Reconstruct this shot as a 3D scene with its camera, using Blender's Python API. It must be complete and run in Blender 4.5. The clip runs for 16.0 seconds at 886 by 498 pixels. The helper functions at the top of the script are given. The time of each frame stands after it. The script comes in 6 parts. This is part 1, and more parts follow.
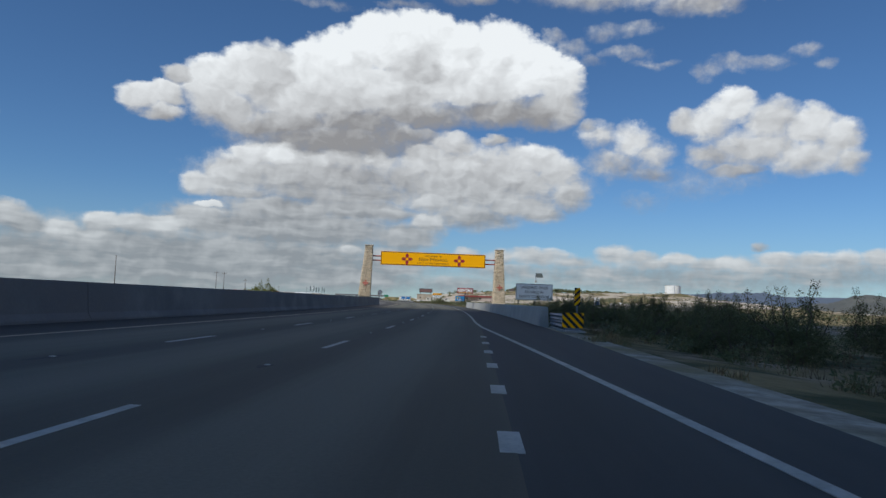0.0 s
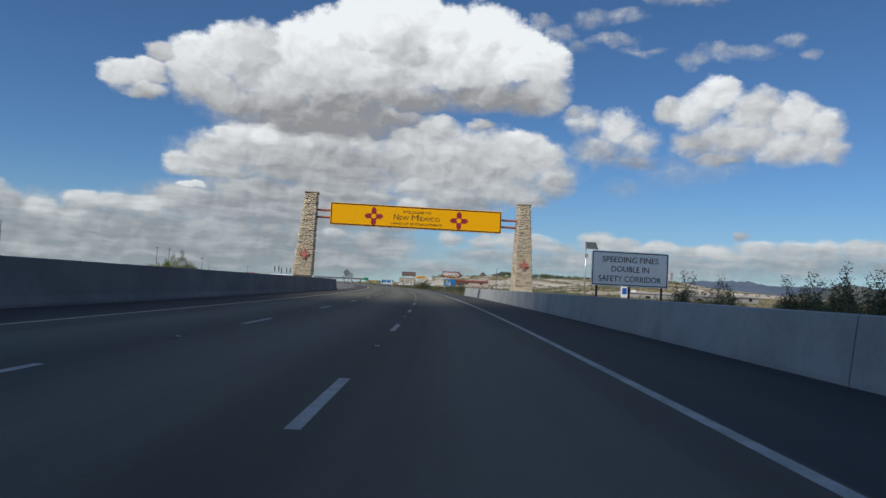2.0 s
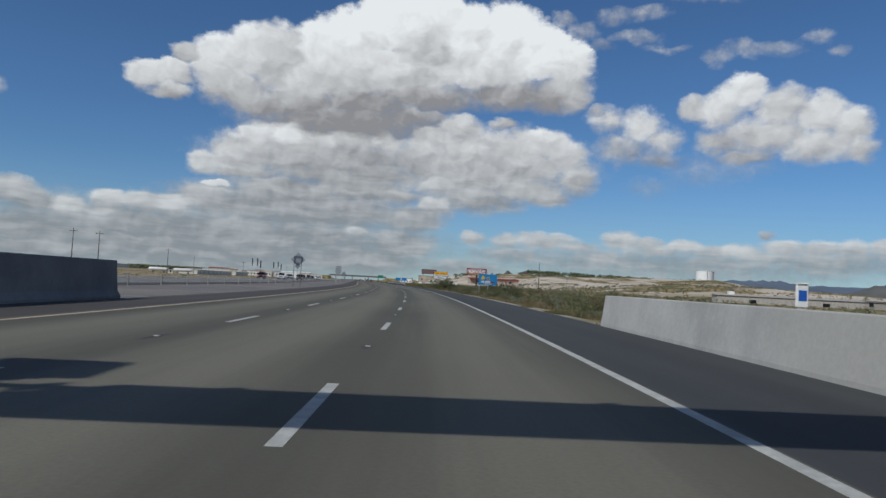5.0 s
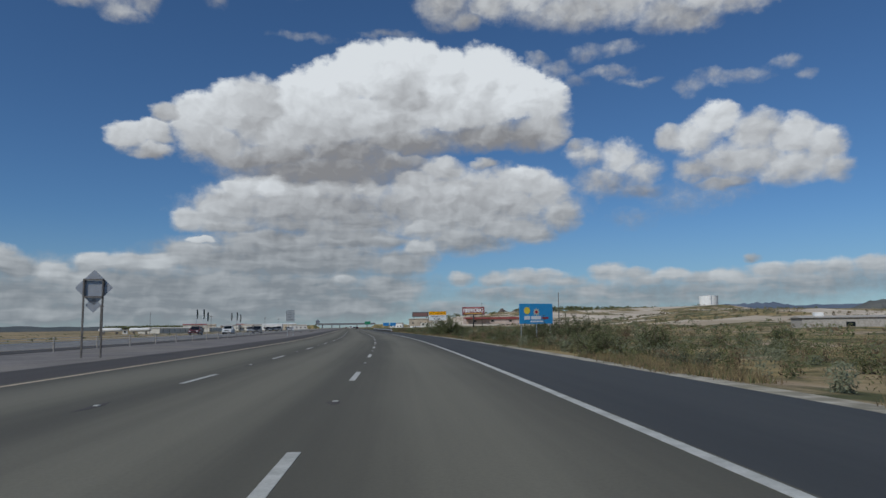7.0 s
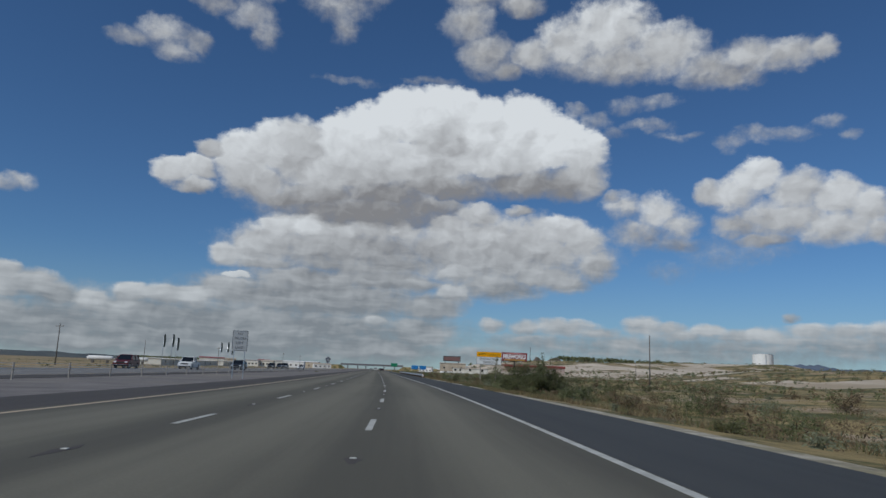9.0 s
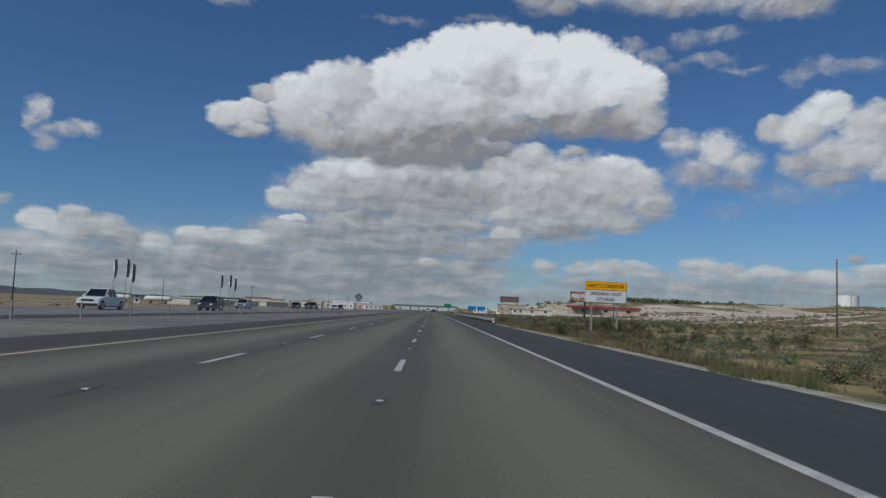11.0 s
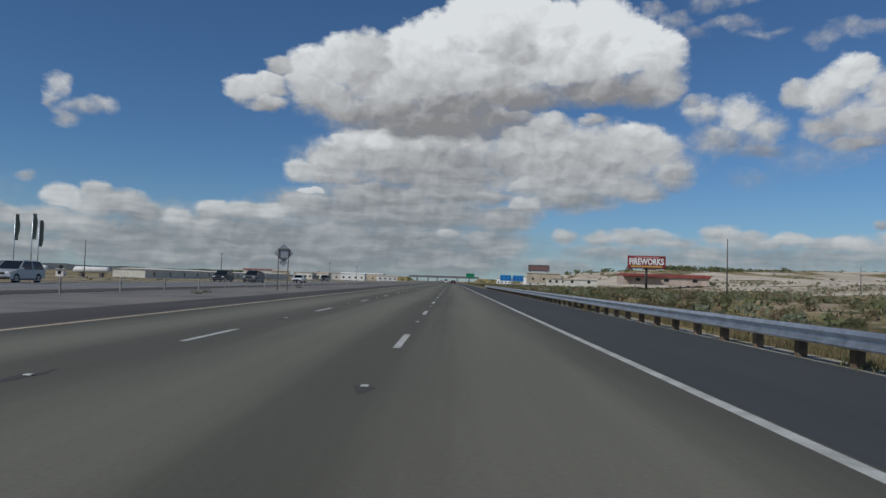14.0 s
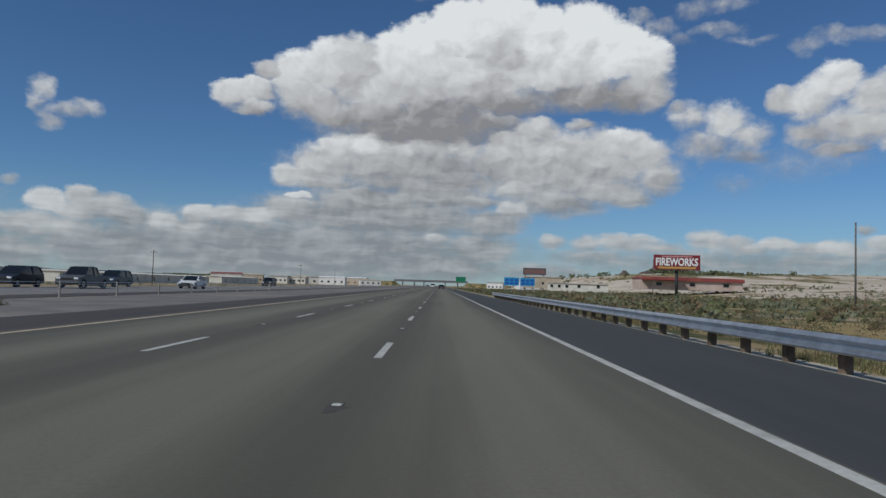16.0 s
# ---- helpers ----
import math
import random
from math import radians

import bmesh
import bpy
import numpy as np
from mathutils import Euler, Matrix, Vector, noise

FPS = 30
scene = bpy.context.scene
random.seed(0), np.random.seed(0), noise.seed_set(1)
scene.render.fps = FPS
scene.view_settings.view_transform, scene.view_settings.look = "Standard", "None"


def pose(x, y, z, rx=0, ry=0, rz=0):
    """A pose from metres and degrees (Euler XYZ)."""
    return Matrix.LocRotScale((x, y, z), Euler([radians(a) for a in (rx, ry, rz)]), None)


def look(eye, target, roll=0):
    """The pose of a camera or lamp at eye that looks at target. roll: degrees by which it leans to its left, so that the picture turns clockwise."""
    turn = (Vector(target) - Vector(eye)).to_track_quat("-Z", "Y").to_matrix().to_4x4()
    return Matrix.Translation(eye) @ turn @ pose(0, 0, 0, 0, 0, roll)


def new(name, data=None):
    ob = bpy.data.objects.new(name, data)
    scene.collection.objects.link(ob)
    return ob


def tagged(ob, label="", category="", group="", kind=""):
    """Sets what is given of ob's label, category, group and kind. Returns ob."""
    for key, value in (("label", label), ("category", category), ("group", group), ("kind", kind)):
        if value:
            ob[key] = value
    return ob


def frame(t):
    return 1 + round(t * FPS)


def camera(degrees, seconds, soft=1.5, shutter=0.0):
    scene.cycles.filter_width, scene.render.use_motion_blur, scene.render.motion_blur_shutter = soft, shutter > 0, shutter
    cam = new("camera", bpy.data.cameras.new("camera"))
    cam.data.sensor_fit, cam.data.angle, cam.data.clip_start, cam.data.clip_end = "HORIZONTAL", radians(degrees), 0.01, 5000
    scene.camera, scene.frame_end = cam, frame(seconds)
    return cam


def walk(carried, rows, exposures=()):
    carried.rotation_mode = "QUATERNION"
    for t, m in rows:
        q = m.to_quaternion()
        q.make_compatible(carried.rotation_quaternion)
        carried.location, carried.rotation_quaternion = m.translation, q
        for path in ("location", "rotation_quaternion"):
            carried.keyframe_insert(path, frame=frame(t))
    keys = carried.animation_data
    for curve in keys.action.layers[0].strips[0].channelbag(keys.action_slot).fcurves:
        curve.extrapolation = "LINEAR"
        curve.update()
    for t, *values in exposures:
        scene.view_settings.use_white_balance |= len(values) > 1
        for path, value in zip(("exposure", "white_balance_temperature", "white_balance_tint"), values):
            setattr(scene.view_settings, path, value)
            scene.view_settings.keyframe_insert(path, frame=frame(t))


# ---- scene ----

# ---------------------------------------------------------------- the road's line
# s runs along the right edge line of the carriageway, u to its right, both in metres.
CURVE_FROM, CURVE_TO, BEND = 4.24, 348.65, 6.1988e-4


def heading(s):
    return min(max(s - CURVE_FROM, 0.0), CURVE_TO - CURVE_FROM) * BEND


def road_at(s, u, z=0.0):
    """The place s along and u to the right of the edge line, z up."""
    h = heading(s)
    x = -(1 - math.cos(h)) / BEND
    y = min(s, CURVE_FROM) + math.sin(h) / BEND
    past = max(s - CURVE_TO, 0.0)
    x, y = x - math.sin(h) * past, y + math.cos(h) * past
    return Vector((x + math.cos(h) * u, y + math.sin(h) * u, z))


def road_pose(s, u, z=0.0, turn=0.0):
    """A pose on the road: y ahead along it, x to its right."""
    return Matrix.Translation(road_at(s, u, z)) @ Matrix.Rotation(heading(s) + radians(turn), 4, "Z")


# ---------------------------------------------------------------- camera
EYE = 1.158
cam = camera(62.95, 16.0, 1.5)
VIEWS = [  # seconds, s, u, yaw, pitch, lean
    (0, 64.23, -0.21, 5.30, 4.10, 1.99), (0.5, 75.88, -1.13, 4.69, 2.94, 2.26), (1, 87.63, -1.74, 4.21, 3.45, 2.53),
    (1.5, 99.56, -2.28, 4.46, 3.00, 3.20), (2, 111.56, -2.56, 3.98, 2.92, 2.79), (2.5, 123.70, -2.78, 4.81, 2.94, 3.71),
    (3, 135.97, -2.89, 5.66, 3.57, 4.55), (3.5, 148.35, -2.86, 5.29, 2.77, 5.17), (3.7, 153.20, -2.83, 5.73, 2.74, 4.86),
    (5.8, 205.35, -2.46, 6.16, 2.48, 1.49), (6, 210.28, -2.40, 6.70, 2.20, 0.92), (6.5, 222.43, -2.43, 6.93, 2.07, 0.62),
    (7, 235.17, -2.67, 4.81, 6.09, -0.69), (7.5, 247.92, -2.96, 6.56, 9.86, 2.37), (8, 260.64, -3.06, 6.59, 11.55, 2.13),
    (8.5, 273.29, -3.06, 7.01, 11.06, 2.19), (9, 285.85, -3.06, 7.49, 9.60, 2.26), (9.5, 298.29, -3.06, 8.49, 9.54, 3.34),
    (10, 310.51, -3.03, 9.67, 5.02, 2.59), (10.2, 315.43, -3.03, 10.15, 4.88, 2.15), (12.3, 367.38, -2.86, 13.76, 4.53, 3.43),
    (12.5, 372.32, -2.84, 14.40, 4.26, 2.81), (13, 384.66, -2.78, 14.77, 2.32, 2.17), (13.5, 397.15, -2.74, 14.80, 2.52, 1.73),
    (14, 409.69, -2.77, 12.95, 2.52, 1.77), (14.5, 422.28, -2.76, 10.23, 2.73, 1.74), (15, 434.65, -2.76, 9.35, 2.93, 1.24),
    (15.5, 446.99, -2.74, 11.09, 3.12, 1.99), (16, 459.39, -2.74, 11.98, 2.91, 1.77)]


def view(s, u, yaw, pitch, lean):
    eye, a, b = road_at(s, u, EYE), radians(yaw), radians(pitch)
    return look(eye, eye + Vector((-math.sin(a) * math.cos(b), math.cos(a) * math.cos(b), math.sin(b))), lean)


walk(cam, [(t, view(*v)) for t, *v in VIEWS],
     [(0, 0.0, 6300, 8), (3.7, -0.05, 6330, 8), (6, -0.22, 6240, 8), (7.5, -0.34, 6180, 8), (10, -0.37, 6180, 8), (12.5, -0.34, 6300, 8), (16, -0.27, 6320, 8)])

# ---------------------------------------------------------------- sky and sun
SUN_AHEAD, SUN_UP = 140.0, 43.0   # degrees to the left of straight ahead, and up
sun_way = Vector((-math.sin(radians(SUN_AHEAD)) * math.cos(radians(SUN_UP)), math.cos(radians(SUN_AHEAD)) * math.cos(radians(SUN_UP)), math.sin(radians(SUN_UP))))
sun = new("sun", bpy.data.lights.new("sun", "SUN"))
sun.data.energy, sun.data.angle, sun.data.color = 3.4, radians(0.53), (1.0, 0.97, 0.92)
sun.matrix_world = look(sun_way * 100, (0, 0, 0))

# clouds as billows on the sky: degrees to the right of +y, degrees up, half widths, how bright
GREAT = [(-28.8, 13.9, 1.6, 1.1, 0.62), (-27.0, 14.3, 1.6, 1.0, 0.60), (-27.1, 13.1, 1.6, 0.6, 0.42), (-26.1, 15.7, 1.2, 0.9, 0.45), (-23.7, 15.6, 2.6, 2.1, 0.70),
         (-21.6, 16.5, 2.0, 2.0, 0.70), (-19.6, 16.4, 3.1, 2.7, 0.50), (-15.9, 17.6, 2.5, 2.3, 0.85), (-13.6, 18.5, 2.8, 2.3, 0.90), (-10.9, 19.9, 2.8, 2.4, 1.00),
         (-7.7, 20.3, 3.3, 2.2, 0.90), (-4.3, 19.3, 2.8, 2.3, 0.90), (-1.3, 19.3, 2.9, 2.5, 1.00), (1.4, 18.0, 2.7, 2.4, 0.95), (3.5, 17.1, 2.0, 2.2, 0.78),
         (-7.8, 18.3, 3.3, 2.3, 0.50), (3.5, 15.2, 2.0, 1.7, 0.40)]
GREAT_BASE = [(-17.3, 14.9, 4.0, 1.7, 0.55), (-3.3, 16.7, 5.5, 1.8, 0.66), (-9.8, 16.2, 5.1, 2.0, 0.60), (-14.4, 15.5, 5.0, 2.0, 0.52),
              (-17.8, 13.3, 4.4, 1.3, 0.20), (-12.4, 13.7, 5.0, 1.6, 0.08), (-7.9, 14.5, 5.5, 1.3, 0.15), (-1.0, 14.9, 5.0, 1.2, 0.15), (2.2, 14.8, 2.7, 1.3, 0.15),
              (-22.7, 13.9, 3.0, 1.4, 0.45), (-13.7, 12.4, 7.9, 1.4, 0.05), (-20.4, 12.8, 2.6, 1.0, 0.20), (-14.2, 12.1, 8.5, 1.9, 0.12)]
SECOND = [(-24.1, 8.3, 1.6, 1.1, 0.62), (-22.3, 8.8, 2.1, 1.2, 0.58), (-20.3, 10.7, 1.9, 1.4, 0.70), (-18.3, 11.0, 2.4, 1.2, 0.82), (-15.9, 10.6, 2.7, 1.4, 0.55),
          (-13.2, 10.9, 2.7, 1.3, 0.40), (-10.7, 11.1, 2.0, 1.3, 0.60), (-17.1, 9.3, 4.8, 1.1, 0.36), (-12.2, 9.4, 4.9, 1.2, 0.15), (-7.3, 11.4, 2.3, 1.6, 0.45),
          (-4.8, 12.2, 2.3, 1.3, 0.50), (-8.6, 9.6, 2.7, 1.6, 0.25), (-3.6, 10.4, 2.5, 1.4, 0.58), (-0.9, 10.9, 2.5, 1.3, 0.50), (1.5, 11.2, 2.7, 1.4, 0.62),
          (3.5, 10.3, 2.2, 1.4, 0.52), (4.4, 8.6, 2.0, 1.4, 0.40)]
SECOND_BASE = [(0.5, 9.4, 4.0, 1.4, 0.48), (-3.6, 8.7, 3.6, 1.4, 0.45), (-6.2, 7.7, 2.7, 1.3, 0.48), (0.5, 7.6, 4.0, 1.2, 0.40), (-3.1, 6.7, 4.5, 1.3, 0.32),
               (2.3, 7.1, 2.2, 0.9, 0.32), (-11.2, 8.1, 4.9, 1.1, 0.25), (-16.1, 7.9, 4.4, 0.9, 0.30), (-21.3, 7.7, 3.4, 0.8, 0.38), (-1.4, 12.8, 1.2, 0.6, 0.35),
               (-8.7, 12.9, 4.1, 1.2, 0.15), (-6.6, 5.9, 2.0, 1.2, 0.48), (-13.2, 7.6, 5.3, 0.9, 0.35), (-17.3, 6.3, 3.9, 0.6, 0.20), (-10.3, 6.6, 4.0, 0.6, 0.38),
               (-21.0, 9.3, 3.4, 1.9, 0.50), (-14.9, 9.1, 10.1, 2.7, 0.28), (-3.6, 9.3, 9.8, 3.6, 0.40)]
LAYERS = [(-38.7, 5.6, 1.3, 0.9, 0.50), (-36.9, 5.0, 2.0, 1.0, 0.45), (-35.5, 4.3, 2.1, 1.1, 0.35), (-33.3, 4.1, 1.8, 0.9, 0.68), (-30.6, 4.8, 1.7, 0.9, 0.60),
          (-30.9, 3.9, 2.2, 0.9, 0.50), (-28.1, 4.7, 2.3, 1.1, 0.50), (-26.5, 5.0, 2.0, 0.9, 0.62), (-24.1, 5.8, 2.5, 0.9, 0.50), (-23.4, 6.6, 1.3, 0.3, 0.90),
          (-22.8, 5.2, 4.6, 1.1, 0.30), (-17.4, 6.5, 6.5, 1.3, 0.25), (-12.1, 6.8, 5.3, 1.2, 0.28), (-15.5, 5.0, 8.7, 1.3, 0.18), (-27.9, 3.4, 9.7, 1.0, 0.12),
          (-8.4, 4.9, 3.1, 1.3, 0.30), (-12.7, 3.8, 1.4, 0.6, 0.60), (-17.5, 3.0, 10.7, 1.5, 0.20)]
LAYERS_BASE = [(-35.3, 2.4, 5.5, 1.6, 0.22), (-9.2, 2.9, 3.5, 1.8, 0.25), (-38.7, 2.5, 3.2, 1.9, 0.25), (-27.8, 1.6, 11.6, 1.4, 0.20), (-13.1, 1.6, 7.8, 1.5, 0.20),
               (-34.4, 1.2, 7.0, 1.2, 0.20), (-23.8, 2.4, 20.5, 3.2, 0.20), (-17.3, 5.2, 11.2, 2.2, 0.22)]
FAR_LEFT = [(-40.8, 5.1, 1.5, 1.0, 0.72), (-38.7, 4.5, 2.2, 0.8, 0.50), (-36.8, 4.5, 1.9, 0.8, 0.42), (-44.0, 3.5, 1.4, 0.8, 0.50), (-41.9, 3.3, 2.8, 1.2, 0.38),
            (-45.3, 3.8, 1.3, 0.9, 0.50), (-48.5, 3.3, 3.1, 1.5, 0.40), (-43.8, 1.6, 5.4, 1.6, 0.25), (-47.7, 0.9, 4.7, 1.5, 0.25), (-53.3, 1.9, 3.8, 1.4, 0.30)]
LOW = [(-3.4, 3.7, 1.2, 0.7, 0.50), (-0.8, 3.6, 1.5, 0.7, 0.50), (2.3, 3.7, 3.0, 0.8, 0.58), (4.9, 3.3, 2.1, 0.6, 0.40), (8.2, 3.9, 1.7, 0.9, 0.58),
       (9.9, 3.7, 1.6, 0.6, 0.40), (10.7, 3.2, 2.4, 0.6, 0.52), (12.7, 3.6, 1.6, 0.6, 0.70), (14.6, 3.2, 2.3, 0.7, 0.40), (16.5, 3.4, 2.2, 0.6, 0.62),
       (19.8, 3.7, 2.1, 0.7, 0.52), (21.9, 3.7, 2.0, 0.7, 0.50), (23.9, 3.7, 1.6, 0.8, 0.50), (18.4, 4.7, 0.7, 0.4, 0.30), (26.4, 3.7, 2.5, 0.9, 0.40),
       (29.4, 3.7, 2.6, 0.9, 0.40)]
LOW_BASE = [(0.1, 2.5, 4.8, 0.9, 0.22), (6.6, 2.5, 5.8, 0.9, 0.20), (14.6, 2.4, 7.6, 0.9, 0.18), (21.8, 2.5, 4.8, 1.0, 0.20), (28.1, 2.6, 4.4, 0.9, 0.25),
            (-4.2, 1.3, 5.3, 0.9, 0.25), (10.7, 2.2, 18.0, 1.4, 0.25), (21.8, 2.9, 10.2, 1.2, 0.28)]
EAST = [(13.2, 13.9, 1.1, 1.1, 0.50), (16.5, 14.9, 1.8, 1.5, 0.75), (14.9, 13.7, 2.0, 1.3, 0.58), (19.1, 13.7, 2.2, 1.8, 0.52), (21.6, 13.1, 2.1, 1.7, 0.62),
        (23.6, 12.1, 1.6, 1.6, 0.58), (17.9, 11.9, 4.1, 1.4, 0.45), (21.5, 11.0, 3.2, 1.3, 0.52), (14.8, 11.6, 1.8, 1.0, 0.35), (16.7, 10.5, 2.3, 0.7, 0.25),
        (24.1, 10.6, 1.4, 1.1, 0.40)]
MIDDLE = [(6.6, 13.2, 1.6, 1.2, 0.52), (9.3, 12.7, 1.9, 1.7, 0.60), (11.0, 11.6, 1.6, 1.4, 0.42), (7.9, 11.0, 2.5, 1.3, 0.32), (5.9, 14.0, 0.9, 0.5, 0.40),
          (10.6, 10.2, 2.1, 0.8, 0.22)]
FAINT = [(13.6, 9.4, 2.8, 1.3, 0.30), (9.9, 8.0, 1.9, 0.9, 0.25), (15.9, 9.8, 3.5, 1.1, 0.30), (-15.7, 22.2, 2.8, 0.4, 0.35)]
WISPS = [(2.9, 20.6, 0.9, 0.6, 0.50), (4.4, 19.7, 1.5, 0.8, 0.42), (5.9, 18.7, 1.1, 0.6, 0.30), (7.0, 20.8, 1.5, 0.7, 0.40), (9.4, 20.9, 2.1, 0.6, 0.45),
         (8.6, 19.2, 2.3, 0.5, 0.40), (10.9, 18.4, 1.9, 0.4, 0.35), (14.8, 17.5, 1.2, 0.7, 0.40), (16.6, 18.0, 2.3, 0.6, 0.45), (18.9, 18.0, 1.5, 0.5, 0.35),
         (21.3, 18.5, 1.2, 0.5, 0.40), (22.5, 17.6, 0.7, 0.4, 0.35), (-9.2, 22.7, 2.4, 0.3, 0.35)]
HIGH = [(-6.0, 27.0, 2.2, 1.8, 0.42), (-4.5, 24.6, 2.4, 1.8, 0.30), (-2.6, 23.4, 1.4, 0.8, 0.25), (-0.7, 24.6, 2.3, 1.4, 0.50), (2.0, 25.4, 2.8, 2.0, 0.58),
        (5.7, 26.2, 4.1, 2.4, 0.66), (10.1, 24.5, 3.5, 2.1, 0.58), (6.6, 23.9, 5.8, 1.5, 0.38), (13.5, 22.8, 2.9, 1.5, 0.35), (16.4, 23.5, 2.4, 1.5, 0.45),
        (19.1, 23.3, 2.7, 1.1, 0.45), (21.4, 23.3, 1.1, 0.9, 0.42), (15.1, 22.2, 2.4, 1.1, 0.28), (-1.8, 28.3, 2.1, 0.9, 0.30), (-5.7, 29.5, 2.9, 1.6, 0.35)]
HIGH_LEFT = [(-30.4, 23.6, 2.2, 1.3, 0.48), (-32.8, 22.9, 1.7, 0.6, 0.35), (-29.5, 22.4, 1.8, 0.8, 0.35), (-27.9, 23.4, 1.2, 0.9, 0.32),
             (-26.9, 26.4, 2.1, 0.9, 0.32), (-23.8, 25.9, 2.0, 1.2, 0.42), (-22.8, 24.8, 1.3, 1.1, 0.32), (-24.9, 28.1, 3.5, 1.5, 0.40),
             (-17.1, 27.6, 2.8, 1.5, 0.38), (-16.5, 26.0, 1.3, 1.1, 0.32), (-15.3, 28.9, 2.8, 1.6, 0.40)]
PUFFS = [(-41.5, 12.9, 1.0, 0.9, 0.52), (-42.0, 11.8, 0.5, 0.9, 0.40), (-41.2, 10.8, 0.9, 0.8, 0.42), (-40.0, 11.6, 1.5, 0.6, 0.42), (-38.7, 11.8, 1.1, 0.6, 0.42),
         (-43.2, 6.4, 0.7, 0.5, 0.45)]
BEHIND = [(-75, 22, 16, 6, 0.5), (-110, 35, 14, 9, 0.5), (60, 18, 14, 6, 0.5), (85, 38, 16, 8, 0.5), (120, 20, 20, 6, 0.5), (165, 30, 16, 7, 0.5), (-150, 14, 22, 5, 0.5), (-70, 5, 25, 4, 0.4), (60, 4, 28, 3, 0.4), (150, 4, 40, 4, 0.4)]


class Wiring:
    """Short hand for node trees."""

    def __init__(self, tree):
        self.tree = tree

    def node(self, kind, **settings):
        n = self.tree.nodes.new(kind)
        for key, value in settings.items():
            setattr(n, key, value)
        return n

    def put(self, value, socket):
        if isinstance(value, bpy.types.NodeSocket):
            self.tree.links.new(value, socket)
        else:
            socket.default_value = value

    def math(self, op, a, b=0.0, c=0.0, clamp=False):
        n = self.node("ShaderNodeMath", operation=op, use_clamp=clamp)
        for value, socket in zip((a, b, c), n.inputs):
            self.put(value, socket)
        return n.outputs[0]

    def vec(self, op, a, b=(0, 0, 0), out=0):
        n = self.node("ShaderNodeVectorMath", operation=op)
        self.put(a, n.inputs[0])
        if op == "SCALE":
            self.put(b, n.inputs["Scale"])
        elif op != "LENGTH":
            self.put(b, n.inputs[1])
        return n.outputs["Value"] if op in ("LENGTH", "DOT_PRODUCT") else n.outputs[out]

    def mix(self, fac, a, b, blend="MIX"):
        n = self.node("ShaderNodeMix", data_type="RGBA", blend_type=blend)
        self.put(fac, n.inputs["Factor"])
        self.put(a, n.inputs["A"])
        self.put(b, n.inputs["B"])
        return n.outputs["Result"]

    def step(self, value, low, high, to_low=0.0, to_high=1.0):
        n = self.node("ShaderNodeMapRange", interpolation_type="SMOOTHSTEP")
        for v, key in ((value, "Value"), (low, "From Min"), (high, "From Max"), (to_low, "To Min"), (to_high, "To Max")):
            self.put(v, n.inputs[key])
        return n.outputs["Result"]

    def noise(self, at, scale, detail=4.0, rough=0.55, colour=False, distortion=0.0):
        n = self.node("ShaderNodeTexNoise")
        self.put(at, n.inputs["Vector"])
        n.inputs["Scale"].default_value, n.inputs["Detail"].default_value = scale, detail
        n.inputs["Roughness"].default_value, n.inputs["Distortion"].default_value = rough, distortion
        return n.outputs["Color" if colour else "Fac"]


CLOUDS = (  # billows, how dense, how strongly their tops are lit
    (GREAT + GREAT_BASE, 1.0, 0.30), (SECOND + SECOND_BASE, 0.9, 0.24), (LAYERS + LAYERS_BASE, 1.0, 0.20), (FAR_LEFT, 0.9, 0.16), (LOW + LOW_BASE, 0.7, 0.24), (EAST, 0.8, 0.22),
    (MIDDLE, 0.62, 0.20), (WISPS, 0.34, 0.10), (FAINT, 0.24, 0.06), (HIGH, 0.72, 0.16), (HIGH_LEFT, 0.50, 0.12), (PUFFS, 0.5, 0.12), (BEHIND, 0.8, 0.18))


def billows(cloud, dense, lift):
    """A group that lays one cloud's billows over those before it: how thick the clouds are at a place of the sky, and how bright."""
    tree = bpy.data.node_groups.new("billows", "ShaderNodeTree")
    tree.interface.new_socket("Place", in_out="INPUT", socket_type="NodeSocketVector")
    for name, way in (("Thick", "INPUT"), ("Bright", "INPUT"), ("Thick", "OUTPUT"), ("Bright", "OUTPUT")):
        tree.interface.new_socket(name, in_out=way, socket_type="NodeSocketFloat")
    w = Wiring(tree)
    place, thick, bright = w.node("NodeGroupInput").outputs[:3]
    for cx, cy, rx, ry, tone in cloud:
        rx, ry = rx * 1.09, ry * 1.09
        q = w.node("ShaderNodeVectorMath", operation="MULTIPLY_ADD")
        w.put(w.vec("SCALE", place, w.math("MULTIPLY_ADD", bright, 1e-9, 1.0)), q.inputs[0])   # one after the other keeps the shader small
        q.inputs[1].default_value, q.inputs[2].default_value = (1 / rx, 1 / ry, 0), (-cx / rx, -cy / ry, 0)
        here = w.math("MULTIPLY_ADD", w.vec("DOT_PRODUCT", q.outputs[0], q.outputs[0]), -dense, dense)
        lit = w.math("MULTIPLY_ADD", w.vec("DOT_PRODUCT", q.outputs[0], (-0.35, 0.94, 0)), lift, tone)
        share = w.math("MULTIPLY_ADD", w.math("SUBTRACT", here, thick), 1.9, 0.5, clamp=True)
        bright = w.math("MULTIPLY_ADD", w.math("SUBTRACT", lit, bright), share, bright)
        thick = w.math("SMOOTH_MAX", thick, here, 0.15)
    out = w.node("NodeGroupOutput")
    w.put(thick, out.inputs[0])
    w.put(bright, out.inputs[1])
    return tree


